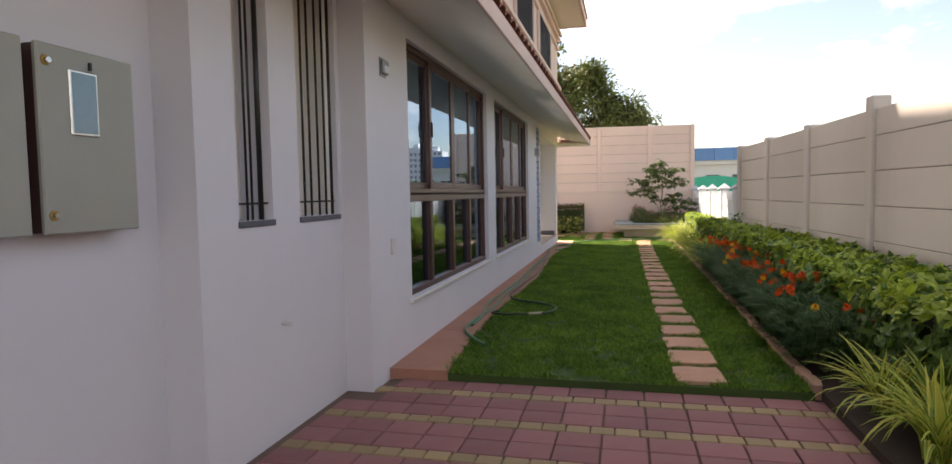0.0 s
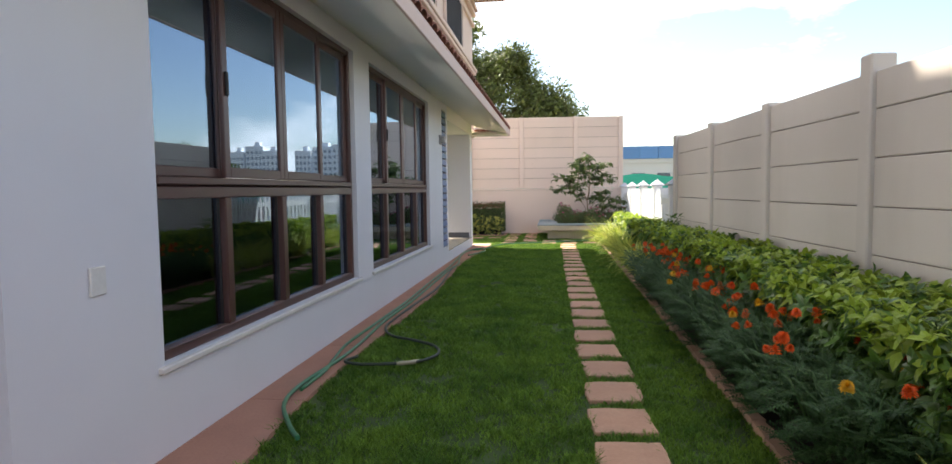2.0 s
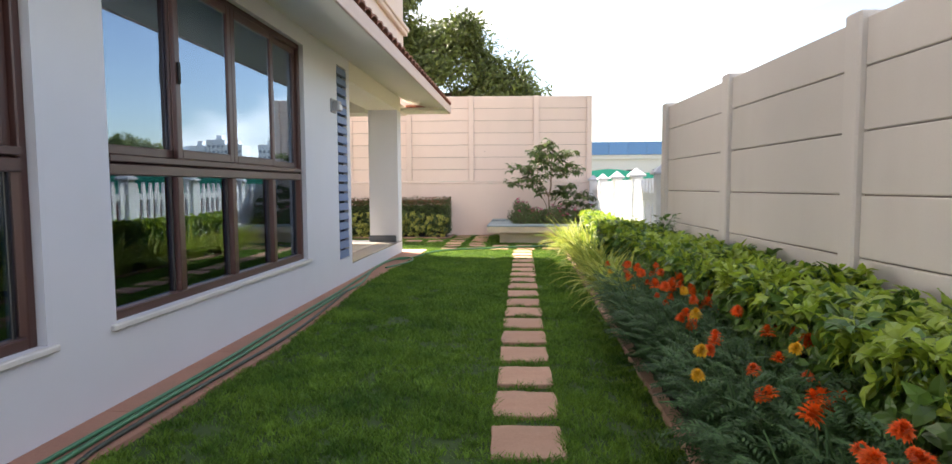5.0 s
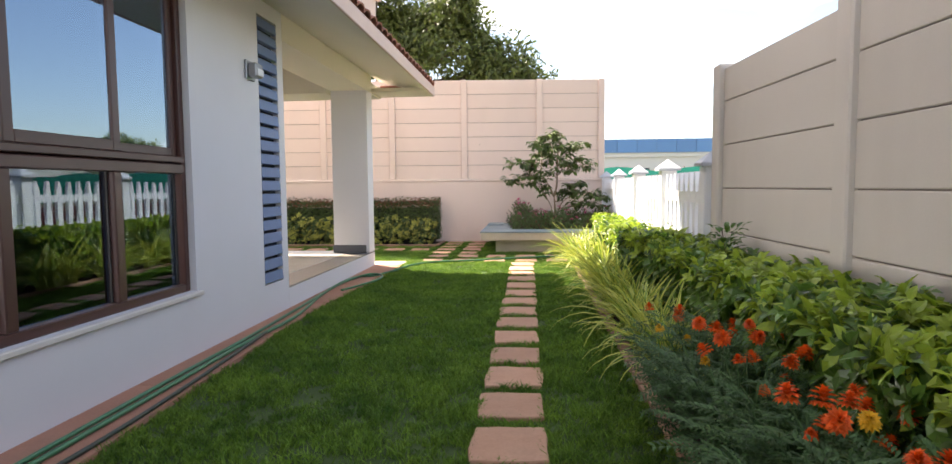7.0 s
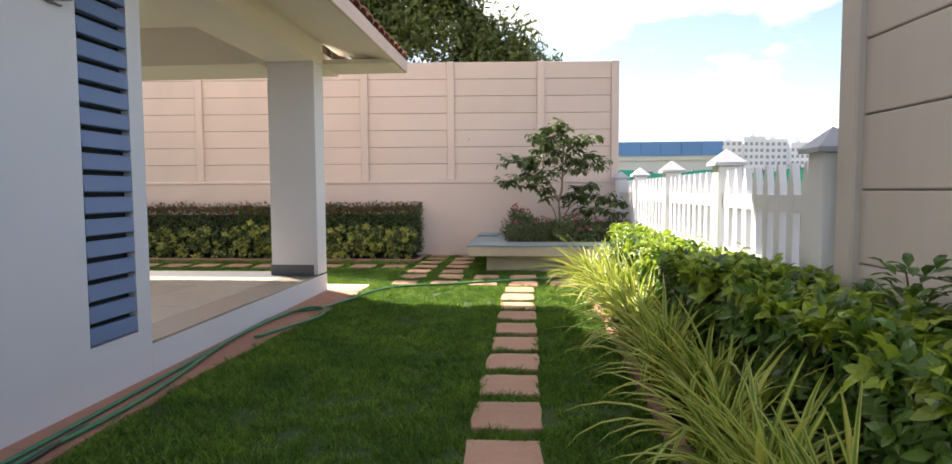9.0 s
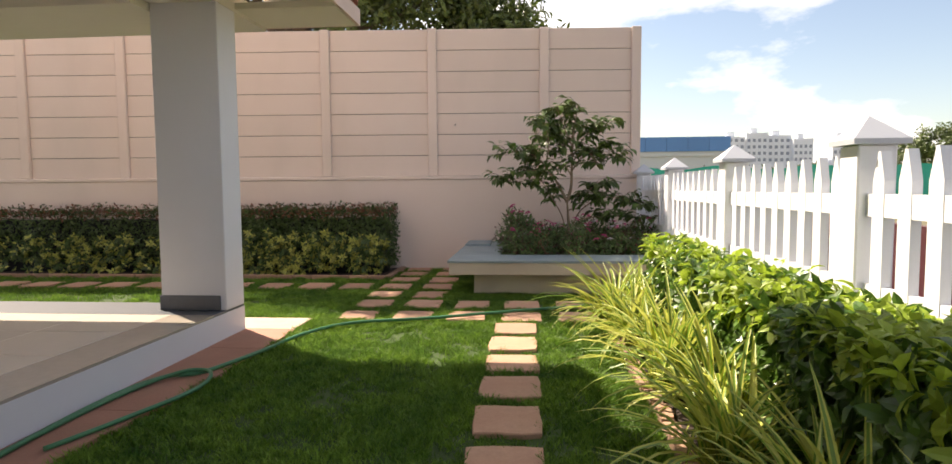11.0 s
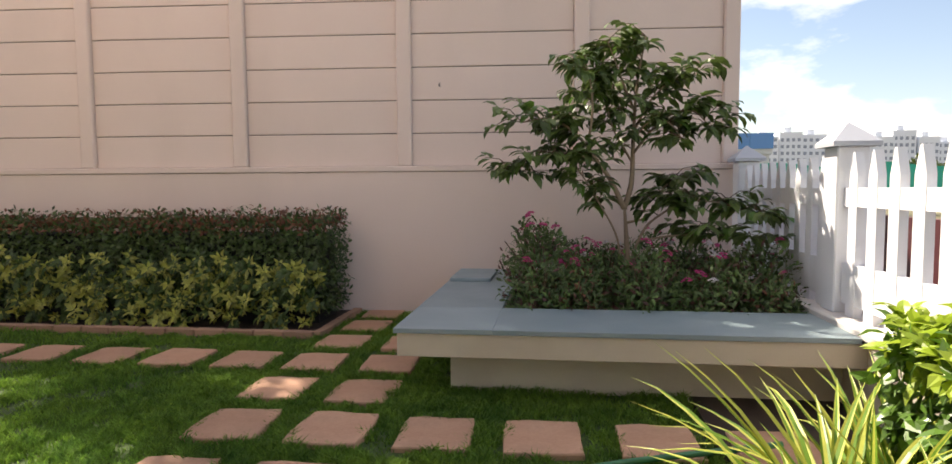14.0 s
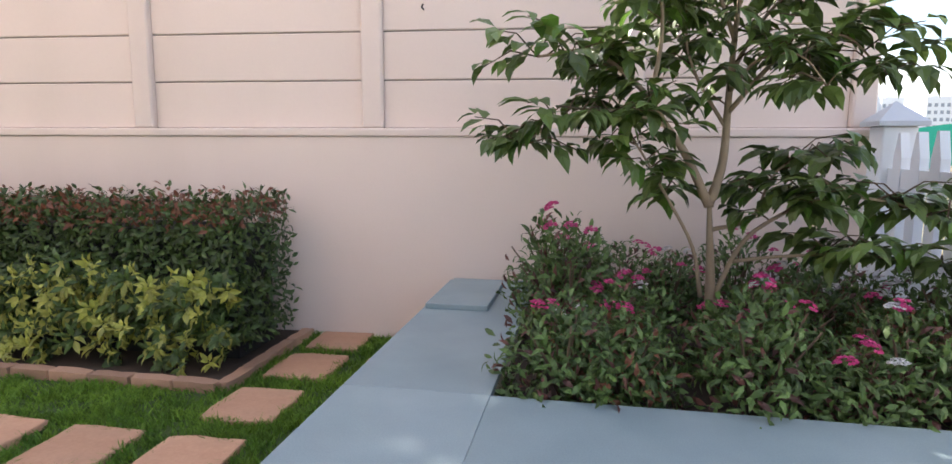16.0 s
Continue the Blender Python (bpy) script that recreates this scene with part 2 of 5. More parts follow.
M_CREAM = material("cream planter plaster", (0.62, 0.54, 0.43), 0.8, scale=3, fine=120, amount=0.3, bump=0.25, stain=((0.36, 0.30, 0.23), 2.5, 0.35))
M_GRANITE = material("blue grey flamed granite", (0.29, 0.36, 0.385), 0.5, (0.18, 0.245, 0.265), 3, 200, 0.5, 0.3, objects=0.05)
M_LAMP = material("brushed steel lamp body", (0.34, 0.34, 0.35), 0.35, metal=0.8, bump=0.1)
M_LENS = material("frosted lamp lens", (0.75, 0.78, 0.82), 0.3, bump=0.0)
M_INNER = material("interior wall", (0.74, 0.72, 0.67), 0.8, amount=0.2)
M_INFLOOR = material("interior floor", (0.62, 0.58, 0.52), 0.3, amount=0.3, bump=0.05)
M_CURTAIN = material("pale curtain cloth", (0.62, 0.59, 0.53), 0.9, scale=4, fine=150, bump=0.2)
M_SHEER = material("sheer cream cloth", (0.78, 0.74, 0.66), 0.9, scale=4, fine=150, amount=0.2, bump=0.1, thin=0.6)
M_BLUEPANE = material("bluish clear plastic", (0.22, 0.36, 0.44), 0.15, scale=6, fine=60, amount=0.4, bump=0.03)
M_FARWHITE = material("distant white render", (0.62, 0.62, 0.61), 0.8, scale=0.4, fine=4, amount=0.15, bump=0)
M_FARBLUE = material("blue sheet roofing", (0.10, 0.25, 0.52), 0.5, scale=0.4, fine=6, amount=0.25, bump=0, objects=0.08)
M_NET = material("green shade net", (0.02, 0.42, 0.30), 0.8, scale=1.2, fine=40, amount=0.5, bump=0.2)
M_TOWER = material("tower render", (0.76, 0.79, 0.84), 0.8, scale=0.05, fine=1, amount=0.1, bump=0)
M_DARKWIN = material("dark window glass", (0.09, 0.11, 0.14), 0.2, bump=0)
M_TOWERWIN = material("pale distant window", (0.30, 0.34, 0.41), 0.4, bump=0)
M_BORDER = material("beige granite border", (0.40, 0.35, 0.29), 0.25, scale=20, fine=200, amount=0.4, bump=0.04)
M_MAROONSHEET = material("maroon sheet", (0.085, 0.02, 0.022), 0.5, scale=3, fine=60, amount=0.5, bump=0.1)
M_PLASTIC = material("white plastic", (0.74, 0.73, 0.71), 0.4, bump=0)


# ---- building helpers ----
def mesh_of(name, bm, mat, smooth=False):
    me = bpy.data.meshes.new(name)
    if smooth:
        for f in bm.faces:
            f.smooth = True
    bm.to_mesh(me)
    bm.free()
    for m in (mat if isinstance(mat, (list, tuple)) else (mat,)):
        me.materials.append(m)
    return me


def raw_mesh(name, verts, faces, mats, index=None):
    me = bpy.data.meshes.new(name)
    me.from_pydata(verts, [], faces)
    for m in (mats if isinstance(mats, (list, tuple)) else (mats,)):
        me.materials.append(m)
    if index is not None:
        me.polygons.foreach_set("material_index", np.asarray(index, dtype=np.int32))
    return me


def part(name, bm, mat, parent, label="", smooth=False):
    data = bm if isinstance(bm, bpy.types.Mesh) else mesh_of(name, bm, mat, smooth)
    ob = new(name, data)
    ob.parent = parent
    return tagged(ob, label)


def thing(name, label, category, at=(0, 0, 0), group="", kind=""):
    ob = new(name)
    ob.location = at
    ob.empty_display_size = 0.1
    return tagged(ob, label, category, group, kind)


def solid(name, bm, mat, label="", category="", kind="structure", smooth=False):
    return tagged(new(name, mesh_of(name, bm, mat, smooth)), label, category, "", kind)


def box(bm, x0, x1, y0, y1, z0, z1, bevel=0.0, mat=0):
    r = bmesh.ops.create_cube(bm, size=1.0)
    for v in r["verts"]:
        v.co = Vector((x0 + (v.co.x + 0.5) * (x1 - x0), y0 + (v.co.y + 0.5) * (y1 - y0), z0 + (v.co.z + 0.5) * (z1 - z0)))
    faces = {f for v in r["verts"] for f in v.link_faces}
    for f in faces:
        f.material_index = mat
    if bevel:
        edges = list({e for v in r["verts"] for e in v.link_edges})
        bmesh.ops.bevel(bm, geom=edges, offset=bevel, segments=1, affect="EDGES", profile=0.5)
    return bm


def boxes(*args, bevel=0.0):
    bm = bmesh.new()
    for a in args:
        box(bm, *a, bevel=bevel)
    return bm


def tube(bm, points, radii, sides=6, mat=0):
    """A tapered tube along points."""
    pts = [Vector(p) for p in points]
    rings = []
    for i, p in enumerate(pts):
        d = (pts[min(i + 1, len(pts) - 1)] - pts[max(i - 1, 0)]).normalized()
        a = d.cross(Vector((0.31, 0.17, 0.94))).normalized() if abs(d.z) < 0.95 else d.cross(Vector((1, 0, 0))).normalized()
        b = d.cross(a)
        r = radii[i] if isinstance(radii, (list, tuple)) else radii
        rings.append([bm.verts.new(p + (a * math.cos(k * math.tau / sides) + b * math.sin(k * math.tau / sides)) * r) for k in range(sides)])
    for q, w in zip(rings, rings[1:]):
        for k in range(sides):
            f = bm.faces.new((q[k], q[(k + 1) % sides], w[(k + 1) % sides], w[k]))
            f.smooth, f.material_index = True, mat
    for ring in (rings[0][::-1], rings[-1]):
        f = bm.faces.new(ring)
        f.material_index = mat
    return bm


def spline(points, steps=8):
    """A smooth run of points through the given ones."""
    p = [Vector(q) for q in points]
    p = [p[0] * 2 - p[1]] + p + [p[-1] * 2 - p[-2]]
    out = []
    for i in range(1, len(p) - 2):
        for k in range(steps):
            t = k / steps
            out.append(0.5 * (2 * p[i] + (p[i + 1] - p[i - 1]) * t + (2 * p[i - 1] - 5 * p[i] + 4 * p[i + 1] - p[i + 2]) * t * t
                              + (3 * p[i] - p[i - 1] - 3 * p[i + 1] + p[i + 2]) * t ** 3))
    return out + [p[-2]]


class Leaves:
    """Gathers many folded leaves into one mesh."""

    def __init__(self):
        self.v, self.f, self.i = [], [], []

    def leaf(self, base, way, length, width, up=Vector((0, 0, 1)), fold=0.25, droop=0.15, mat=0):
        way = Vector(way).normalized()
        side = way.cross(up)
        side = side.normalized() if side.length > 1e-3 else Vector((1, 0, 0))
        nrm = side.cross(way).normalized()
        b = Vector(base)
        mid = b + way * length * 0.5 + nrm * length * droop * 0.5
        tip = b + way * length - nrm * length * droop
        n = len(self.v)
        q = nrm * width * fold
        self.v += [b, mid, tip, b + way * length * 0.38 + side * width * 0.5 + q, b + way * length * 0.38 - side * width * 0.5 + q,
                   b + way * length * 0.72 + side * width * 0.36 + q * 0.5, b + way * length * 0.72 - side * width * 0.36 + q * 0.5]
        self.f += [(n, n + 3, n + 1), (n, n + 1, n + 4), (n + 3, n + 5, n + 1), (n + 4, n + 1, n + 6), (n + 5, n + 2, n + 1), (n + 6, n + 1, n + 2)]
        self.i += [mat] * 6

    def strap(self, points, width, mat=0, edge=None):
        """A long blade through points, with a channel down its middle; edge: the material of its margins."""
        n = len(self.v)
        last = len(points) - 1
        for k, p in enumerate(points):
            d = (points[min(k + 1, last)] - points[max(k - 1, 0)]).normalized()
            s = d.cross(Vector((0, 0, 1)))
            s = s.normalized() if s.length > 1e-3 else Vector((1, 0, 0))
            up = s.cross(d)
            w = width * (0.55 + 0.45 * math.sin(min(1.0, k / last * 1.6) * math.pi * 0.5)) * (1 - (k / last) ** 3) + 0.0006
            self.v += [p - s * w * 0.5 + up * w * 0.16, p - s * w * 0.22, p + s * w * 0.22, p + s * w * 0.5 + up * w * 0.16]
        for k in range(last):
            a = n + 4 * k
            for j in range(3):
                self.f.append((a + j, a + j + 1, a + j + 5, a + j + 4))
                self.i.append(mat if j == 1 or edge is None else edge)

    def mesh(self, name, mats):
        return raw_mesh(name, [tuple(v) for v in self.v], self.f, mats, self.i)


def rnd(a, b):
    return random.uniform(a, b)


def ball(r=1.0):
    while True:
        v = Vector((rnd(-1, 1), rnd(-1, 1), rnd(-1, 1)))
        if 0.05 < v.length < 1:
            return v.normalized() * r


# ---- ground ----
solid("ground", boxes((-900, 900, -300, 1500, -0.62, -0.20)), M_GROUND, "dry scrubby earth reaching to the horizon", "ground")
lawn = boxes((-1.58, 1.34, 4.70, 20.85, -0.20, -0.012), (-14.0, -1.62, 16.68, 20.85, -0.20, -0.012))
solid("lawn", lawn, M_TURF, "trimmed green lawn soil with short turf", "lawn")
solid("flower_bed", boxes((1.38, 2.13, 3.2, 20.9, -0.20, 0.0)), M_SOIL, "dark damp soil of the flower bed", "soil")
solid("forecourt", boxes((-2.2, 3.4, -6.0, 4.695, -0.20, -0.075)), M_SAND, "sandy bedding under the red pavers", "ground")

# ---- house ----
X = -1.60


def wall_with_holes(name, x0, x1, y0, y1, z0, z1, holes, mat, label):
    """A wall along y with rectangular holes (ya, yb, za, zb)."""
    bm = bmesh.new()
    ys = sorted({y0, y1, *[h[0] for h in holes], *[h[1] for h in holes]})
    for a, b in zip(ys, ys[1:]):
        zs = [z0]
        for h in sorted(holes, key=lambda q: q[2]):
            if h[0] <= a and h[1] >= b:
                zs += [h[2], h[3]]
        zs.append(z1)
        for k in range(0, len(zs), 2):
            if zs[k + 1] - zs[k] > 1e-4:
                box(bm, x0, x1, a, b, zs[k], zs[k + 1])
    bmesh.ops.remove_doubles(bm, verts=bm.verts, dist=1e-5)
    return solid(name, bm, mat, label, "wall")


W1, W2 = (5.24, 8.25), (8.74, 11.74)
SILL, TOP = 0.455, 2.61
LV = (12.84, 13.24, 0.31, 2.64)
wall_with_holes("wall_facade", X - 0.23, X, 4.38, 13.37, -0.2, 2.80,
                [(W1[0], W1[1], SILL, TOP), (W2[0], W2[1], SILL, TOP), LV], M_WALL, "white textured plaster house wall with two large window openings")
NICHES = ((3.18, 3.50), (3.80, 4.33))
wall_with_holes("wall_entrance", -2.02, -1.80, 2.86, 4.38, -0.2, 3.6, [(a, b, 1.20, 2.75) for a, b in NICHES], M_WALL,
                "recessed white plaster wall with tall barred slots")
solid("wall_entrance_side", boxes((-2.25, -2.02, -6.0, 4.37, -0.2, 3.6)), M_WALL, "white plaster wall behind the meter boxes", "wall")
solid("wall_upper", boxes((-6.0, X, -6.0, 17.0, 3.05, 6.05)), M_PINK, "pale pink upper storey wall", "wall")
# Unseen blocks added above the roof to shade the boundary wall and bed
solid("upper_shade_block", boxes((-6.0, X, -6.0, 11.65, 6.06, 8.14), (-6.0, X, 11.65, 16.5, 6.06, 10.4), (-6.0, -3.1, -6.0, 11.64, 8.15, 10.2)), M_PINK, "unseen pink block above the roof, added to cast shade", "wall")
# Both rear openings are unseen and added to let light into the room
wall_with_holes("wall_back", -8.1, -7.9, -6.0, 16.6, -0.2, 3.05, [(4.8, 7.7, 0.5, 2.55), (8.3, 11.2, 0.5, 2.55)], M_INNER, "plain unseen rear wall of the house with two openings added for fill light")
solid("wall_south", boxes((-7.9, -2.26, -6.2, -6.0, -0.2, 3.05)), M_INNER, "plain end wall of the house", "wall")
piers = [-7.9] + [v for d in DOORS for v in d] + [X - 0.235]
wall_porch = boxes((-7.9, X - 0.235, 13.12, 13.37, -0.2, 0.26), (-7.9, X - 0.235, 13.12, 13.37, 2.45, 2.80),
                   *[(piers[k], piers[k + 1], 13.12, 13.37, 0.26, 2.45) for k in range(0, len(piers), 2)])
solid("wall_porch", wall_porch, M_WALL, "white plaster wall with narrow openings facing the porch", "wall")
solid("floor_indoor", boxes((-7.9, X - 0.235, 4.4, 13.1, -0.2, 0.22)), M_INFLOOR, "pale indoor tile floor", "floor")
solid("ceiling_indoor", boxes((-7.9, X - 0.235, 4.4, 13.1, 2.80, 3.04)), M_INNER, "plain indoor ceiling", "ceiling")
solid("wall_indoor", boxes((-7.9, X - 0.24, 4.25, 4.375, -0.2, 2.8)), M_INNER, "plain indoor partition wall", "wall")

# porch plinth, floor tiles, column, beams
solid("porch_plinth", boxes((-7.9, X, 13.372, 16.65, -0.2, 0.205)), M_WALL, "white plastered porch plinth", "plinth")
porch_floor = thing("floor_porch", "cream glossy porch tiles with a dark granite border", "floor", kind="structure")
part("border", boxes((-7.9, X - 0.004, 16.18, 16.646, 0.205, 0.222)), M_GREYBAND, porch_floor, "dark grey granite border")
part("border", boxes((-1.93, X - 0.004, 13.376, 16.178, 0.205, 0.222)), M_BORDER, porch_floor, "beige granite border")
tile_me = mesh_of("tile", boxes((0.002, 0.598, 0.002, 0.556, 0, 0.018), bevel=0.002), M_FLOOR)
for i in range(10):
    for j in range(5):
        part("tile", tile_me, None, porch_floor).location = (-1.932 - 0.6 * (i + 1), 13.376 + 0.56 * j, 0.205)
column = thing("porch_column", "square white porch column with a dark granite skirting", "column", kind="structure")
part("shaft", boxes((-2.12, X, 16.36, 16.648, 0.222, 2.53), bevel=0.006), M_WALL, column)
part("skirting", boxes((-2.13, X - 0.045, 16.35, 16.60, 0.222, 0.335), bevel=0.003), M_GREYBAND, column, "dark grey granite skirting")
solid("beam", boxes((-2.12, X, 13.38, 16.65, 2.53, 2.78), (-7.9, -2.125, 16.15, 16.65, 2.47, 3.0)), M_SOFFIT, "cream painted porch beam", "beam")
solid("ceiling_porch", boxes((-7.9, -2.125, 13.38, 16.14, 2.86, 3.03)), M_SOFFIT, "cream painted porch ceiling", "ceiling")


def eave(name, y0, y1, xin, xout, zin, zout, drop, label):
    """Sloping soffit slab with a fascia at its outer edge."""
    top = thing(name, label, "eave", kind="structure")
    bm = bmesh.new()
    v = [bm.verts.new((x, y, z)) for y in (y0, y1) for x, z in ((xin, zin), (xout, zout), (xout, zout + drop), (xin, zin + 0.27))]
    for f in ((0, 1, 2, 3), (7, 6, 5, 4), (0, 4, 5, 1), (1, 5, 6, 2), (2, 6, 7, 3), (3, 7, 4, 0)):
        bm.faces.new([v[k] for k in f])
    part("soffit", bm, M_SOFFIT, top, "cream painted soffit")
    part("fascia", boxes((xout, xout + 0.025, y0 - 0.01, y1 + 0.02, zout - 0.012, zout + drop + 0.01), (xin, xout, y1, y1 + 0.025, zout - 0.012, zout + drop), bevel=0.004), M_FASCIA, top, "pink painted fascia board")
    return top


# The unseen stretch below y 3.9 is added to shade the entrance wall
low = eave("eave_lower", -6.0, 17.25, X - 0.002, -0.79, 2.775, 2.565, 0.12, "cream soffit with a pink fascia under a tiled roof edge")
part("corner_soffit", boxes((-7.9, X - 0.004, 16.652, 17.248, 2.525, 2.68), (X - 0.002, -0.80, 16.652, 17.246, 2.552, 2.60)), M_SOFFIT, low, "cream painted soffit")
# one barrel tile, repeated up and along the roof slope
bm = bmesh.new()
prof = [(-0.11, 0.0), (-0.085, 0.028), (-0.04, 0.044), (0.0, 0.048), (0.04, 0.044), (0.085, 0.028), (0.11, 0.0)]
rows_ = [[bm.verts.new((x0, a, h + dz)) for a, h in prof] for x0, dz in ((0.0, 0.0), (0.37, 0.0), (0.37, -0.016), (0.0, -0.016))]
for q, w in zip(rows_, rows_[1:] + rows_[:1]):
    for k in range(6):
        bm.faces.new((q[k], q[k + 1], w[k + 1], w[k]))
roof_tile = mesh_of("roof_tile", bm, M_TILE)
slope = math.atan2(0.30, 0.81)
roof = thing("roof_lower", "terracotta barrel tiled lean-to roof", "roof", kind="structure")
for j in range(60):
    for k in range(3):
        t = part("roof_tile", roof_tile, None, roof)
        d = 0.3 * k
        t.matrix_local = pose(-0.752 - d * math.cos(slope), 3.95 + 0.222 * j, 2.708 + d * math.sin(slope) + 0.01 * k, 0, -math.degrees(slope), 180)
solid("roof_lower_end", boxes((-1.6, -0.80, 17.19, 17.28, 2.68, 2.72)), M_TILE, "terracotta roof edge course", "roof")
solid("roof_upper", boxes((X + 0.002, -0.86, 14.2, 16.72, 5.56, 5.70), (X + 0.002, -1.2, -6.0, 14.1, 6.0, 6.14)), M_SOFFIT, "cream soffit of the upper roof", "roof")
solid("roof_upper_edge", boxes((-0.86, -0.81, 14.15, 16.77, 5.54, 5.74), (X + 0.002, -0.86, 16.72, 16.77, 5.54, 5.74)), M_FASCIA, "pink fascia of the upper roof", "roof")
solid("roof_upper_tiles", boxes((X + 0.002, -0.78, 14.1, 16.81, 5.744, 5.79), bevel=0.01), M_TILE, "terracotta tiles on the upper roof edge", "roof")
mould = thing("trim_upper", "pink plaster string courses round the upper storey", "trim", kind="structure")
for z, d in ((3.95, 0.07), (4.02, 0.10), (5.05, 0.06), (5.30, 0.09), (5.42, 0.13)):
    part("string_course", boxes((X + 0.002, X + d, -2.0, 17.0 + d, z, z + 0.07), (-4.0, X, 17.002, 17.0 + d, z, z + 0.07), bevel=0.01), M_PINK, mould)


def barred_window(y0, y1, z0, z1):
    w = thing("window_upper", "dark upper storey window behind vertical bars", "window", kind="structure")
    part("pane", boxes((X + 0.002, X + 0.01, y0, y1, z0, z1)), M_DARKWIN, w)
    part("frame", boxes((X + 0.01, X + 0.06, y0 - 0.05, y0, z0 - 0.05, z1 + 0.05), (X + 0.01, X + 0.06, y1, y1 + 0.05, z0 - 0.05, z1 + 0.05),
                        (X + 0.01, X + 0.06, y0, y1, z0 - 0.05, z0), (X + 0.01, X + 0.06, y0, y1, z1, z1 + 0.05)), M_PINK, w)
    n = int((y1 - y0) / 0.14)
    bar = mesh_of("bar", boxes((-0.01, 0.01, -0.01, 0.01, 0, z1 - z0)), M_BAR)
    for k in range(1, n):
        part("bar", bar, None, w).location = (X + 0.045, y0 + (y1 - y0) * k / n, z0)


for y0 in (7.6, 10.4, 13.2):
    barred_window(y0, y0 + 1.9, 4.16, 5.0)


# ---- large windows ----
def sliding_window(name, y0, y1, cuts, label):
    w = thing(name, label, "window", kind="structure")
    xo, xi = X - 0.045, X - 0.125
    part("outer_frame", boxes((xi, xo, y0, y0 + 0.05, SILL, TOP), (xi, xo, y1 - 0.05, y1, SILL, TOP), (xi, xo, y0 + 0.05, y1 - 0.05, TOP - 0.05, TOP),
                              (xi, xo, y0 + 0.05, y1 - 0.05, SILL, SILL + 0.055), bevel=0.006), M_FRAME, w, "dark brown outer frame")
    part("transom", boxes((xi, xo + 0.012, y0 + 0.05, y1 - 0.05, 1.262, 1.325), (xi, xo + 0.02, y0 + 0.05, y1 - 0.05, 1.335, 1.375), (xi, xo - 0.01, y0 + 0.05, y1 - 0.05, 1.325, 1.335), bevel=0.005), M_FRAME, w)
    edges = [y0 + 0.05, *cuts, y1 - 0.05]
    for k, (a, b) in enumerate(zip(edges, edges[1:])):
        fixed = thing("lower_light", "", "")
        fixed.parent = w
        part("pane", boxes((xi + 0.03, xi + 0.036, a, b, SILL + 0.05, 1.265)), M_GLASS_LOW, fixed, "tinted fixed pane").visible_shadow = False
        if k:
            part("mullion", boxes((xi, xo + 0.004, a - 0.035, a + 0.035, SILL + 0.055, 1.262), bevel=0.006), M_FRAME, fixed)
        part("gasket", boxes((xi + 0.036, xi + 0.044, a + 0.03, a + 0.045, SILL + 0.055, 1.262), (xi + 0.036, xi + 0.044, b - 0.045, b - 0.03, SILL + 0.055, 1.262)), M_GASKET, fixed)
        front = k in (1, 2)
        dx = 0.028 if front else -0.012
        sash = thing("sash", "", "")
        sash.parent = w
        s0, s1 = (a - 0.03 if k in (1, 3) else a + 0.001), (b + 0.03 if k in (0, 2) else b - 0.001)
        z0, z1, t = 1.378, TOP - 0.052, 0.062 if front else 0.055
        part("rail", boxes((xi + 0.03 + dx, xi + 0.062 + dx, s0, s0 + t, z0, z1), (xi + 0.03 + dx, xi + 0.062 + dx, s1 - t, s1, z0, z1),
                           (xi + 0.03 + dx, xi + 0.062 + dx, s0 + t, s1 - t, z0, z0 + t), (xi + 0.03 + dx, xi + 0.062 + dx, s0 + t, s1 - t, z1 - t, z1), bevel=0.005), M_FRAME, sash, "dark brown sash frame")
        part("pane", boxes((xi + 0.043 + dx, xi + 0.049 + dx, s0 + t - 0.004, s1 - t + 0.004, z0 + t - 0.004, z1 - t + 0.004)), M_GLASS, sash, "reflective sliding pane").visible_shadow = False
        if k == 1:
            part("latch", boxes((xi + 0.062 + dx, xi + 0.078 + dx, s0 + 0.02, s0 + 0.045, 1.86, 2.0), bevel=0.004), M_GASKET, sash, "black latch")
    part("sill", boxes((xi - 0.05, X + 0.028, y0 - 0.05, y1 + 0.05, SILL - 0.034, SILL - 0.001), bevel=0.006), M_SILL, w, "pale projecting stone sill")
    return w


sliding_window("window_1", *W1, (5.97, 6.74, 7.46), "large dark brown four-light window with reflecting glass")
sliding_window("window_2", *W2, (9.50, 10.26, 11.03), "large dark brown four-light window reflecting the sky")


def curtain(y0, y1):
    bm = bmesh.new()
    n = int((y1 - y0) / 0.02)
    cols = [[bm.verts.new((X - 0.32 + 0.035 * math.sin(k * 0.9), y0 + k * 0.02, z)) for z in (0.222, 2.798)] for k in range(n + 1)]
    for a, b in zip(cols, cols[1:]):
        bm.faces.new((a[0], b[0], b[1], a[1]))
    bmesh.ops.solidify(bm, geom=bm.faces[:], thickness=0.004)
    return tagged(new("curtain", mesh_of("curtain", bm, M_CURTAIN, True)), "pale gathered curtain hanging behind the glass", "curtain", "curtains")


for y0, y1 in ((7.82, 8.02), (11.30, 11.52)):
    curtain(y0, y1)


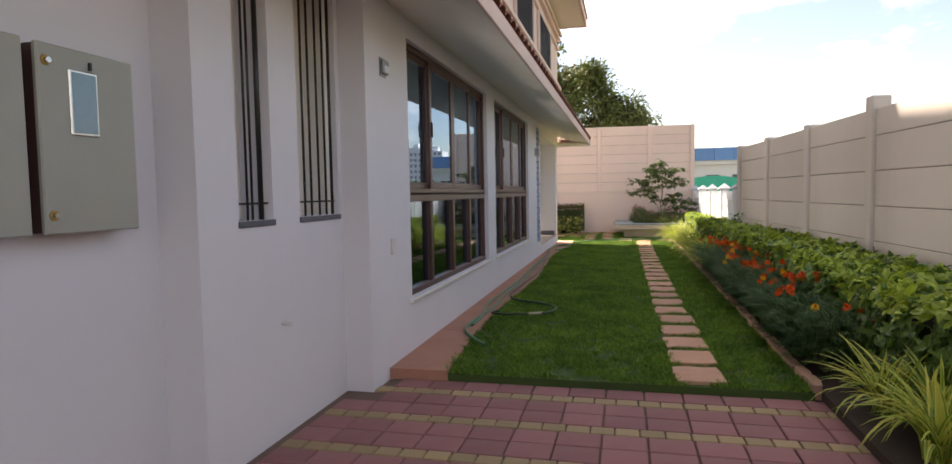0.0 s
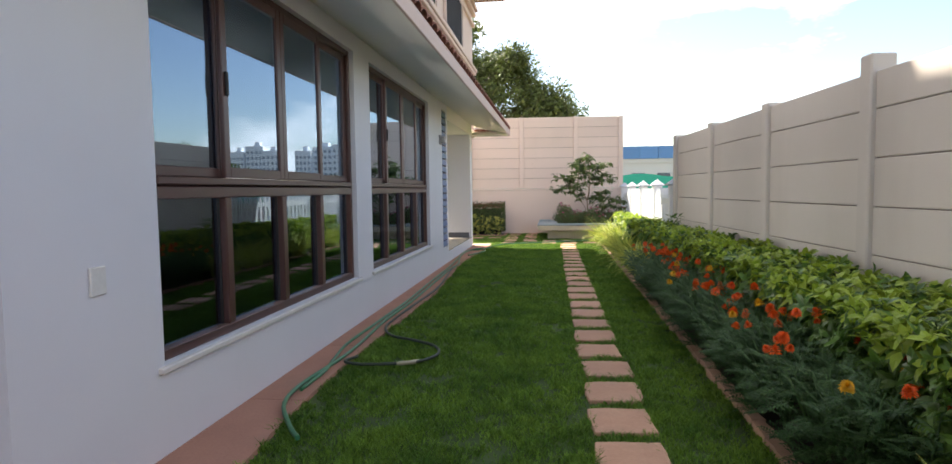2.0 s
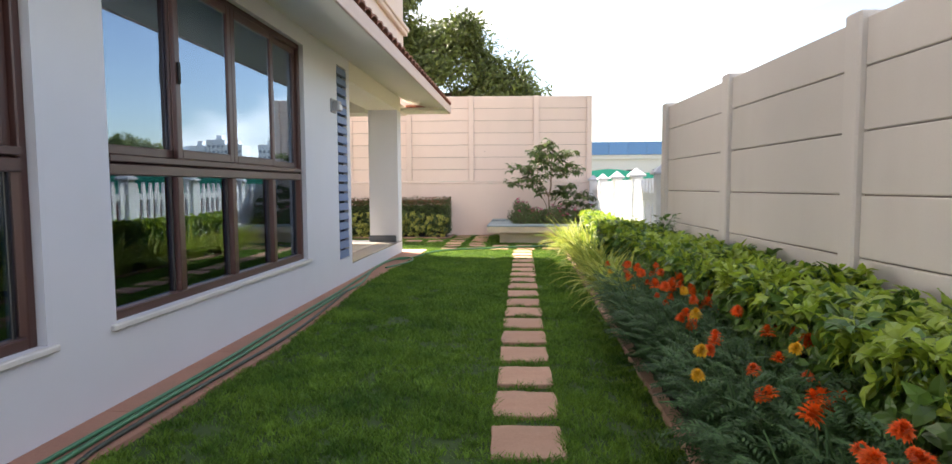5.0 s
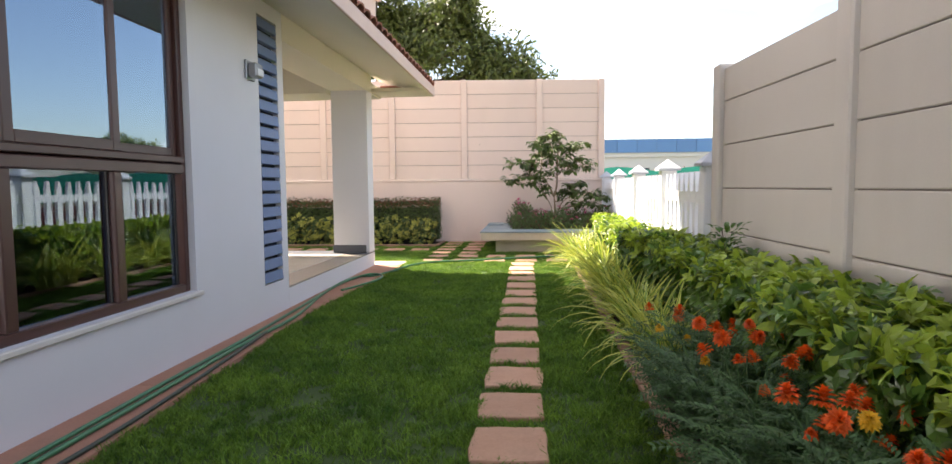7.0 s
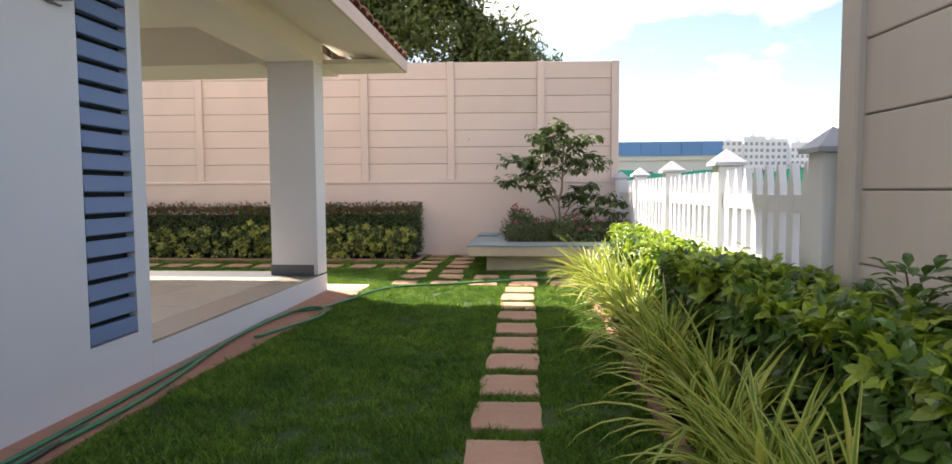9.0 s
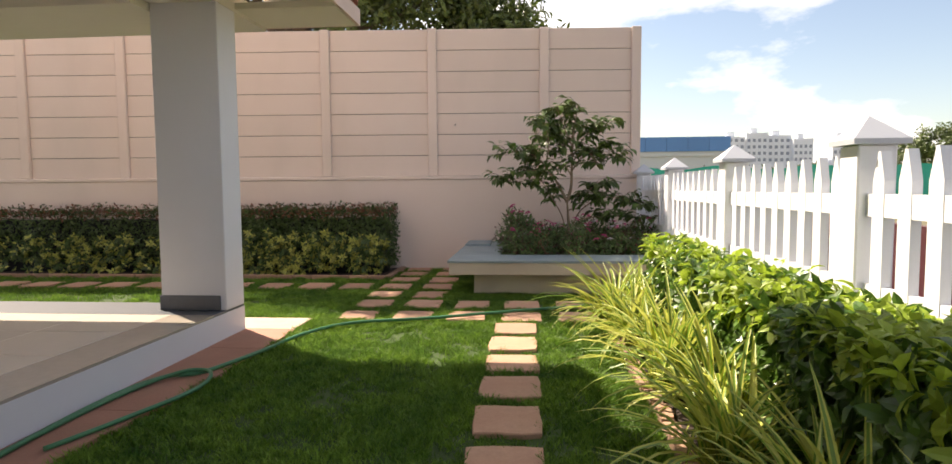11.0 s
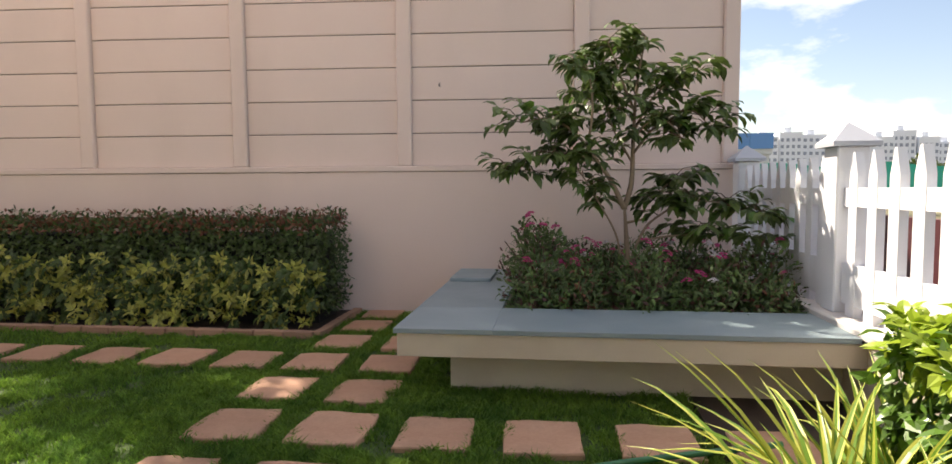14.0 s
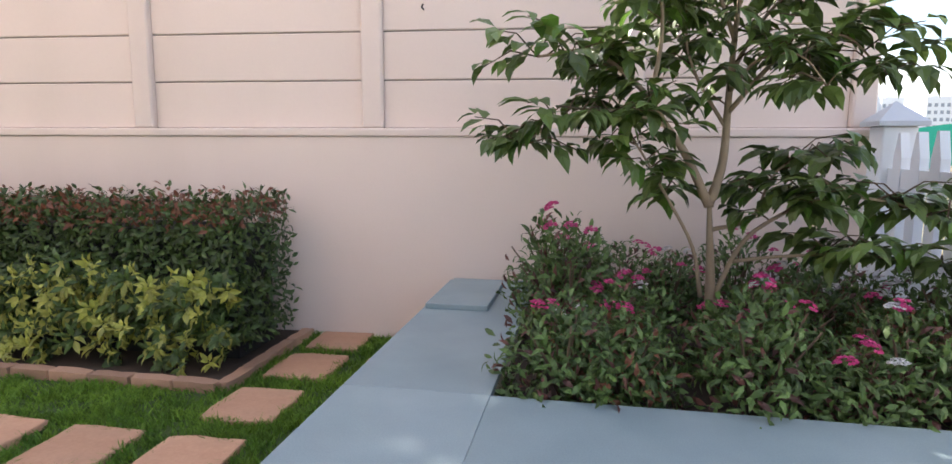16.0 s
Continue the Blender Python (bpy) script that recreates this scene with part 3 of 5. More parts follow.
def door_blind(x0, x1):
    """A gathered sheer panel filling one narrow opening to the porch."""
    bm = bmesh.new()
    n = int((x1 - x0) / 0.015)
    cols = [[bm.verts.new((x0 + (x1 - x0) * k / n, 13.2 + 0.012 * math.sin(k * 0.8), z)) for z in (0.262, 2.448)] for k in range(n + 1)]
    for a, b in zip(cols, cols[1:]):
        bm.faces.new((a[0], b[0], b[1], a[1]))
    bmesh.ops.solidify(bm, geom=bm.faces[:], thickness=0.003)
    tagged(new("sheer_curtain", mesh_of("sheer_curtain", bm, M_SHEER, True)), "sheer cream curtain filling a narrow porch opening", "curtain", "sheer curtains")


for d in DOORS:
    door_blind(*d)

# louvre strip
louver = thing("louver_panel", "tall blue-grey slatted louver strip let into the wall", "louver", kind="structure")
# Near-black sheet paints the shaded depth behind the slats
part("backing", boxes((X - 0.12, X - 0.05, LV[0], LV[1], LV[2], LV[3])), M_GAP_SHADE, louver, "near-black sheet standing for shade behind the slats")
slat = mesh_of("slat", boxes((-0.03, 0.012, LV[0] + 0.004, LV[1] - 0.004, 0, 0.089), bevel=0.004), M_SLATE)
n = 20
for k in range(n):
    s = part("slat", slat, None, louver)
    s.location = (X - 0.006, 0, LV[2] + 0.012 + k * (LV[3] - LV[2]) / n)
    s.rotation_euler = (0, radians(-7), 0)


def wall_lamp(y, z, depth=1.0):
    l = thing("wall_lamp", "square brushed steel outdoor wall lamp with frosted lens", "wall lamp", (X, y, z), "wall lamps")
    l.scale = (1.25 * depth, 0.75 + 0.45 * depth, 0.95 + 0.25 * depth)
    part("backplate", boxes((0.0, 0.016, -0.066, 0.066, -0.062, 0.07), bevel=0.005), M_LAMP, l)
    part("housing", boxes((0.016, 0.075, -0.055, 0.055, -0.045, 0.05), bevel=0.008), M_LAMP, l)
    part("lens", boxes((0.075, 0.084, -0.045, 0.045, -0.036, 0.012), bevel=0.003), M_LENS, l, "frosted white lens")


wall_lamp(12.66, 2.12)
wall_lamp(4.70, 2.26, 0.4)
solid_plate = thing("outlet_plate", "small white blank outlet plate on the wall", "outlet", (X, 4.82, 0.93))
part("plate", boxes((0.0, 0.012, -0.045, 0.045, -0.06, 0.06), bevel=0.003), M_PLASTIC, solid_plate)
stub = thing("pipe_stub", "short white plastic pipe stub in the wall", "pipe", (-1.80, 3.55, 0.59))
part("pipe", tube(bmesh.new(), [(0, 0, 0), (0.035, 0, 0), (0.07, 0, -0.004)], 0.011, 8), M_PLASTIC, stub)


def barred_slot(y0, y1, bars):
    s = thing("window_slot", "tall barred window slot with dark steel bars", "window", kind="structure")
    part("back", boxes((-2.018, -2.0, y0 + 0.001, y1 - 0.001, 1.2, 2.75)), M_SOFFIT, s, "cream recess back")
    part("sill", boxes((-2.0, -1.788, y0 - 0.01, y1 + 0.01, 1.165, 1.199), bevel=0.003), M_GREYBAND, s, "grey granite sill")
    part("cross_bar", boxes((-1.842, -1.830, y0, y1, 1.285, 1.297)), M_BAR, s)
    for f, r in bars:
        b = part("bar", tube(bmesh.new(), [(0, 0, 1.2), (0, 0, 2.75)], r, 8), M_BAR, s)
        b.location = (-1.835, y0 + f * (y1 - y0), 0)


barred_slot(*NICHES[0], ((0.40, 0.007), (0.54, 0.007), (0.80, 0.015)))
barred_slot(*NICHES[1], ((0.24, 0.008), (0.40, 0.008), (0.60, 0.008), (0.78, 0.008), (0.94, 0.012)))


def meter_box(y0, y1, window):
    b = thing("meter_box", "grey-green painted steel meter box with chrome locks", "meter box", (-2.02, y0, 1.20), "meter boxes")
    w = y1 - y0
    part("body", boxes((0, 0.10, 0.006, w - 0.006, 0.006, 0.694)), M_FRAME, b, "dark brown primed steel case")
    door = part("door", boxes((0.10, 0.125, 0, w, 0, 0.70), bevel=0.006), M_BOX, b, "grey-green door")
    for z in (0.07, 0.635):
        for y in (0.035,):
            part("washer", tube(bmesh.new(), [(0.125, y, z), (0.130, y, z)], 0.021, 6), M_RUST, door, "yellowed washer")
            part("lock", tube(bmesh.new(), [(0.13, y, z), (0.143, y, z)], 0.011, 8), M_CHROME, door, "chrome lock")
    if window:
        part("window_rim", boxes((0.125, 0.133, 0.125, 0.255, 0.372, 0.622), bevel=0.004), M_CHROME, door, "pale metal window rim")
        part("window_pane", boxes((0.131, 0.1355, 0.134, 0.246, 0.383, 0.611), bevel=0.002), M_BLUEPANE, door, "bluish reading window")
    part("latch", boxes((0.125, 0.135, 0.22, 0.23, 0.63, 0.66)), M_BAR, door)


meter_box(2.165, 2.61, True)
meter_box(1.66, 2.115, False)

# ---- boundary wall beside the bed ----
RX = lambda y: 2.27 - 0.052 * (y - 13.1)
rw = thing("wall_boundary", "grey-beige precast panel boundary wall with posts", "wall", kind="structure")
posts_y = [12.96 - 1.87 * k for k in range(11)]
for k, y in enumerate(posts_y):
    h = 2.22 if k == 3 else 2.13
    p = part("post", boxes((-0.06, 0.12, -0.075, 0.075, -0.2, h), bevel=0.012), M_PANEL_R, rw)
    p.location, p.rotation_euler = (RX(y), y, 0), (0, 0, math.atan(0.052))
for k in range(len(posts_y) - 1):
    a, b = posts_y[k + 1] + 0.07, posts_y[k] - 0.07
    for r in range(7):
        z0, z1 = -0.264 + 0.349 * r, 0.085 + 0.349 * r - 0.008
        pan = part("panel", boxes((-0.02, 0.05, -(b - a) / 2, (b - a) / 2, z0, min(z1, 2.09)), bevel=0.006), M_PANEL_R, rw)
        pan.location, pan.rotation_euler = (RX((a + b) / 2), (a + b) / 2, 0), (0, 0, math.atan(0.052))
    back_ = part("joint_backing", boxes((0.0, 0.04, -(b - a) / 2, (b - a) / 2, -0.2, 2.07)), M_JOINT, rw)
    back_.location, back_.rotation_euler = (RX((a + b) / 2), (a + b) / 2, 0), (0, 0, math.atan(0.052))

# ---- far wall ----
FA, FB = 20.60, 0.0705
fang = math.degrees(math.atan(FB))
far = thing("wall_far", "pinkish-beige precast panel wall on a plain plinth wall", "wall", (0, FA, 0), kind="structure")
far.rotation_euler = (0, 0, radians(fang))
part("plinth_wall", boxes((-14.0, 2.24, 0.0, 0.30, -0.2, 1.262), bevel=0.004), M_PANEL, far, "plain painted plinth wall")
part("ledge", boxes((-14.0, 2.24, -0.012, 0.30, 1.264, 1.315), bevel=0.008), M_PANEL, far, "projecting ledge")
fx = [2.18, 0.90, -0.665, -2.17, -3.61, -5.07, -6.5, -7.95, -9.4, -10.85, -12.3, -13.75]
for k, x in enumerate(fx):
    part("post", boxes((x - 0.065, x + 0.065, 0.005, 0.16, 1.317, 3.36), bevel=0.01), M_PANEL, far)
for a, b in zip(fx[1:], fx):
    for r in range(7):
        z0 = 1.318 + 0.292 * r
        part("panel", boxes((a + 0.066, b - 0.066, 0.05, 0.11, z0, z0 + 0.284), bevel=0.005), M_PANEL, far)
    part("joint_backing", boxes((a + 0.06, b - 0.06, 0.062, 0.10, 1.318, 3.33)), M_JOINT, far)
hook = thing("wall_hook", "small rusty hook fixed in the far wall", "hook", (-0.35, 20.61, 2.02))
part("hook", tube(bmesh.new(), [(0, 0.03, 0), (0, -0.03, 0.004), (0.012, -0.04, 0.02)], 0.005, 6), M_BAR, hook)

# ---- white picket fence ----
FX = 2.16
posts = [13.17, 14.90, 16.80, 18.78, 20.60]
solid("fence_plinth", boxes((2.14, 2.40, 13.06, 20.58, -0.2, 0.372), bevel=0.006), M_CREAM, "cream plastered plinth under the fence", "plinth")
solid("fence_coping", boxes((2.112, 2.43, 13.06, 20.58, 0.374, 0.42), bevel=0.008), M_SILL, "pale stone coping under the fence posts", "coping")
bm = bmesh.new()
box(bm, -0.085, 0.085, -0.085, 0.085, 0.0, 0.90, bevel=0.008)
post_me = mesh_of("post", bm, M_FENCE)
bm = bmesh.new()
v = [bm.verts.new(c) for c in ((-0.122, -0.122, 0.90), (0.122, -0.122, 0.90), (0.122, 0.122, 0.90), (-0.122, 0.122, 0.90),
                               (-0.122, -0.122, 0.925), (0.122, -0.122, 0.925), (0.122, 0.122, 0.925), (-0.122, 0.122, 0.925), (0, 0, 1.035))]
for f in ((3, 2, 1, 0), (0, 1, 5, 4), (1, 2, 6, 5), (2, 3, 7, 6), (3, 0, 4, 7), (4, 5, 8), (5, 6, 8), (6, 7, 8), (7, 4, 8)):
    bm.faces.new([v[k] for k in f])
cap_me = mesh_of("cap", bm, M_CAP)
bm = bmesh.new()
prof = [(-0.045, 0.0), (0.045, 0.0), (0.043, 0.735), (0.009, 0.862), (-0.009, 0.862), (-0.043, 0.735)]
a_ = [bm.verts.new((-0.050, y, z)) for y, z in prof]
b_ = [bm.verts.new((-0.008, y, z)) for y, z in prof]
bm.faces.new(a_[::-1]), bm.faces.new(b_)
for k in range(6):
    bm.faces.new((a_[k], a_[(k + 1) % 6], b_[(k + 1) % 6], b_[k]))
picket_me = mesh_of("picket", bm, M_FENCE)
for y in posts:
    p = thing("fence_post", "square white fence post with a pyramid cap", "fence post", (FX + 0.10, y, 0.42), "fence posts")
    part("shaft", post_me, None, p)
    part("cap", cap_me, None, p, "pale grey pyramid cap")
for y0, y1 in zip(posts, posts[1:]):
    p = thing("picket_fence", "white painted picket fence panel between posts", "fence", (FX + 0.10, y0, 0.42), "fence panels")
    w = y1 - y0
    part("top_rail", boxes((-0.047, -0.011, 0.09, w - 0.09, 0.578, 0.678)), M_FENCE, p)
    part("bottom_rail", boxes((-0.047, -0.011, 0.09, w - 0.09, 0.06, 0.275)), M_FENCE, p)
    n = int(round((w - 0.19) / 0.19))
    for k in range(n):
        part("picket", picket_me, None, p).location = (0, 0.095 + (w - 0.19) * (k + 0.5) / n, 0)

# ---- planter bench ----
bench = thing("planter_bench", "cream plastered planter bench topped with blue-grey granite", "planter", kind="structure")
part("base", boxes((0.10, 2.14, 18.47, 18.62, -0.2, 0.238), (0.10, 0.25, 18.62, 20.58, -0.2, 0.238)), M_CREAM, bench, "cream plastered base")
part("slab", boxes((-0.14, 2.14, 18.225, 18.80, 0.24, 0.362), (-0.14, 0.355, 18.80, 20.585, 0.24, 0.362), bevel=0.003), M_CREAM, bench, "cream plastered overhanging slab")
for a in ((-0.155, 0.36, 18.21, 18.805), (0.361, 2.108, 18.21, 18.805), (-0.155, 0.36, 18.806, 20.59)):
    part("granite_slab", boxes((*a, 0.364, 0.39), bevel=0.0015), M_GRANITE, bench, "blue-grey flamed granite slab")
part("soil", boxes((0.25, 2.14, 18.62, 20.58, -0.2, 0.30)), M_SOIL, bench, "dark planting soil")
offcut = thing("granite_offcut", "loose grey granite offcut lying on the bench", "stone slab", (0.03, 20.12, 0.39))
part("slab", boxes((-0.17, 0.15, -0.28, 0.30, 0.0, 0.028), bevel=0.003), M_GRANITE, offcut)

# ---- apron along the house ----
WIDTHS = ((4.0, 0.47), (4.8, 0.45), (6.0, 0.35), (8.0, 0.35), (10.0, 0.42), (11.0, 0.36), (13.0, 0.27), (14.5, 0.34), (15.5, 0.42), (16.6, 0.42), (18.0, 0.42))


def apron_width(y):
    return float(np.interp(y, [p[0] for p in WIDTHS], [p[1] for p in WIDTHS])) + 0.025 * noise.noise(Vector((y * 1.6, 3.1, 0)))


apron = thing("apron", "red sandstone apron slabs along the house wall", "paving", kind="structure")
ay = 4.69
while ay < 16.6:
    ln = min(rnd(1.1, 1.4), 16.655 - ay)
    bm = bmesh.new()
    nseg = 8
    jag = [apron_width(ay + ln * k / nseg) for k in range(nseg + 1)]
    lo = [bm.verts.new((0, ln * k / nseg, 0)) for k in range(nseg + 1)], [bm.verts.new((jag[k], ln * k / nseg, 0)) for k in range(nseg + 1)]
    hi = [bm.verts.new((0, ln * k / nseg, 0.085)) for k in range(nseg + 1)], [bm.verts.new((jag[k] - 0.006, ln * k / nseg, 0.085)) for k in range(nseg + 1)]
    for k in range(nseg):
        bm.faces.new((hi[0][k], hi[1][k], hi[1][k + 1], hi[0][k + 1]))
        bm.faces.new((lo[1][k], lo[1][k + 1], hi[1][k + 1], hi[1][k]))
    bm.faces.new((lo[0][0], lo[1][0], hi[1][0], hi[0][0]))
    bm.faces.new((lo[0][-1], hi[0][-1], hi[1][-1], lo[1][-1]))
    p = part("slab", bm, M_STRIP, apron)
    p.location = (X + 0.002, ay, -0.07)
    ay += ln + 0.004
# The paler material paints this corner slab as sunlit
p = part("slab", boxes((-0.62, 0.40, 0, 0.42, 0, 0.085), bevel=0.004), M_STRIP_SUNLIT, apron)
p.location = (X, 16.66, -0.07)

# ---- garden hose ----
def hose(name, points, r, mat, label, fitting=None):
    h = thing(name, label, "hose")
    part("tube", tube(bmesh.new(), spline(points, 9), r, 8), mat, h)
    if fitting:
        part("coupling", tube(bmesh.new(), fitting, [0.013, 0.017, 0.015, 0.017, 0.012], 8), M_HOSE_END, h, "pale hose coupling")


hose("garden_hose", [(-1.03, 5.45, 0.03), (-1.14, 5.60, 0.032), (-1.32, 5.93, 0.032), (-1.37, 6.3, 0.032), (-1.32, 7.13, 0.032), (-1.36, 8.3, 0.032), (-1.34, 9.4, 0.032), (-1.36, 10.8, 0.032), (-1.38, 11.9, 0.032), (-1.36, 12.9, 0.032),
                     (-1.50, 14.0, 0.032), (-1.54, 14.9, 0.033), (-1.46, 15.3, 0.034), (-1.28, 15.42, 0.034), (-1.13, 15.95, 0.032), (-1.03, 16.45, 0.03), (-0.76, 16.83, 0.034), (-0.13, 17.03, 0.04),
                     (0.62, 17.36, 0.045), (1.0, 17.55, 0.04), (1.6, 17.75, 0.05)], 0.0135, M_HOSE, "green rubber garden hose snaking along the house")
hose("garden_hose", [(-1.33, 6.2, 0.030), (-1.33, 6.63, 0.030), (-1.38, 6.95, 0.030), (-1.43, 7.4, 0.030), (-1.42, 8.1, 0.030), (-1.40, 9.4, 0.030), (-1.43, 11.0, 0.030), (-1.44, 12.2, 0.030), (-1.48, 13.3, 0.030),
                     (-1.53, 14.5, 0.030), (-1.50, 15.1, 0.032), (-1.36, 15.36, 0.055), (-1.20, 15.36, 0.05), (-1.15, 15.1, 0.034), (-1.28, 14.61, 0.03), (-1.38, 14.3, 0.03)], 0.0120, M_HOSE, "second green hose doubled along the apron")
hose("garden_hose", [(-1.22, 7.0, 0.03), (-1.27, 6.86, 0.03), (-1.13, 6.78, 0.034), (-0.94, 6.78, 0.04), (-0.75, 6.84, 0.04), (-0.65, 6.95, 0.04), (-0.61, 7.12, 0.04), (-0.69, 7.33, 0.04), (-0.90, 7.50, 0.04), (-1.12, 7.66, 0.034),
                     (-1.27, 7.98, 0.03), (-1.29, 8.36, 0.03), (-1.26, 9.3, 0.03), (-1.23, 10.2, 0.03), (-1.28, 11.2, 0.03), (-1.38, 12.5, 0.034)], 0.0115, M_HOSE_D,
     "thin dark grey-green hose looping onto the lawn", [(-0.86, 6.795, 0.04), (-0.82, 6.81, 0.04), (-0.78, 6.828, 0.04), (-0.74, 6.85, 0.04), (-0.71, 6.88, 0.04)])

# ---- the neighbouring plot and the distance ----
shed = thing("far_building", "long white building with a blue sheet roof", "building", (2.0, 72.0, -0.3))
part("wall", boxes((0, 17.0, 0, 10, 0, 4.3)), M_FARWHITE, shed)
part("parapet", boxes((-0.2, 17.2, -0.2, 10, 4.3, 4.75)), M_FARWHITE, shed)
for k in range(9):
    part("roof_sheet", boxes((-0.3 + 1.95 * k, 1.62 + 1.95 * k, -0.35, 10, 4.75, 6.1)), M_FARBLUE, shed)
for k in range(6):
    win = part("window", boxes((1.2 + 2.7 * k, 2.7 + 2.7 * k, -0.06, 0.0, 1.6, 3.2)), M_DARKWIN, shed)
    for q in (1.15, 2.65):
        part("jamb", boxes((q + 2.7 * k, q + 0.1 + 2.7 * k, -0.12, -0.06, 1.5, 3.3)), M_FARWHITE, win)
net = thing("shade_net", "green shade net strung on poles", "net", (0, 46.0, -0.2))
bm = bmesh.new()
cols = [[bm.verts.new((x, 0.25 * math.sin(x * 0.8), z + 0.12 * math.sin(x * 1.3))) for z in (0.6, 1.6, 2.35)] for x in np.arange(-6, 60, 0.5)]
for a, b in zip(cols, cols[1:]):
    for k in range(2):
        bm.faces.new((a[k], b[k], b[k + 1], a[k + 1]))
part("net", bm, M_NET, net)
for x in range(-6, 60, 4):
    part("pole", tube(bmesh.new(), [(x, 0.3, 0), (x, 0.3, 2.5)], 0.04, 6), M_BAR, net)
hoard = thing("maroon_sheet_fence", "dark maroon sheet fence beyond the pickets", "fence", (2.78, 13.3, -0.2))
for k in range(8):
    part("sheet", boxes((0, 0.03, 0.95 * k, 0.95 * k + 0.93, 0, 1.12), bevel=0.004), M_MAROONSHEET, hoard)


def tower(x, y, w, h):
    t = thing("apartment_tower", "pale grey distant apartment tower", "building", (x, y, -0.3), "apartment towers")
    part("wall", boxes((0, w, 0, w, 0, h), (w * 0.3, w * 0.6, w * 0.3, w * 0.6, h, h + 2.5)), M_TOWER, t)
    win = mesh_of("window", boxes((0, w * 0.13, -0.12, 0, 0, 1.5)), M_TOWERWIN)
    for f in range(int(h / 3.1)):
        for k in range(4):
            part("window", win, None, t).location = (w * (0.06 + 0.245 * k), 0, 1.0 + 3.1 * f)


for x, y, w, h in ((92, 320, 11, 25), (104, 322, 10, 27), (115, 325, 11, 26), (126, 322, 9, 24), (142, 318, 10, 24), (153, 322, 10, 27), (164, 322, 9, 24), (176, 330, 11, 22)):
    tower(x, y, w, h)


# ---- plants ----
def strap_plant(seed, blades=85, reach=0.62):
    """A tuft of arching, yellow-margined strap leaves."""
    random.seed(seed)
    made = []
    for _ in range(blades):
        a, lean = rnd(0, math.tau), rnd(0.10, 1.0)
        L = reach * rnd(0.65, 1.2)
        p = Vector((rnd(-0.07, 0.07), rnd(-0.07, 0.07), 0.0))
        pts = []
        ang = 0.12 + 0.5 * lean
        out = Vector((math.cos(a), math.sin(a), 0))
        for k in range(8):
            pts.append(p.copy())
            p = p + (out * math.sin(ang) + Vector((0, 0, math.cos(ang)))) * L / 7
            ang += (0.10 + 0.22 * lean) * rnd(0.6, 1.3)
        lv = Leaves()
        tone = random.random()
        lv.strap(pts, rnd(0.020, 0.034), 0 if tone < 0.55 else 1, 1 if tone < 0.55 or tone > 0.85 else 0)
        made.append(lv.mesh("leaf", (M_STRIPE, M_STRIPE_Y)))
    return made


def place(name, label, category, group, meshes, at, turn, size, extra=()):
    t = thing(name, label, category, at, group)
    t.rotation_euler, t.scale = (0, 0, turn), (size, size, size)
    for nm, me, lb in meshes:
        part(nm, me, None, t, lb)
    return t


straps = [strap_plant(10 + k, 88, 0.58 + 0.045 * k) for k in range(4)]
for k, (x, y, s) in enumerate(((1.62, 4.36, 0.85), (1.74, 3.95, 0.9), (1.60, 3.66, 0.8), (1.55, 11.45, 0.85), (1.50, 11.9, 1.0), (1.48, 12.35, 1.0), (1.58, 12.85, 1.0), (1.46, 13.35, 1.0), (1.60, 13.75, 1.0), (1.46, 14.25, 1.05),
                               (1.58, 14.75, 1.05), (1.45, 15.25, 1.05), (1.60, 15.75, 1.0), (1.45, 16.2, 1.0), (1.38, 16.75, 1.08), (1.62, 16.9, 0.95))):
    random.seed(200 + k)
    place("strap_leaf_plant", "arching green strap-leaf plant with yellow leaf margins in the bed", "plant", "strap-leaf plants",
          [("leaf", me, "") for me in straps[k % 4]], (x, y, 0.0), rnd(0, 6.28), s)


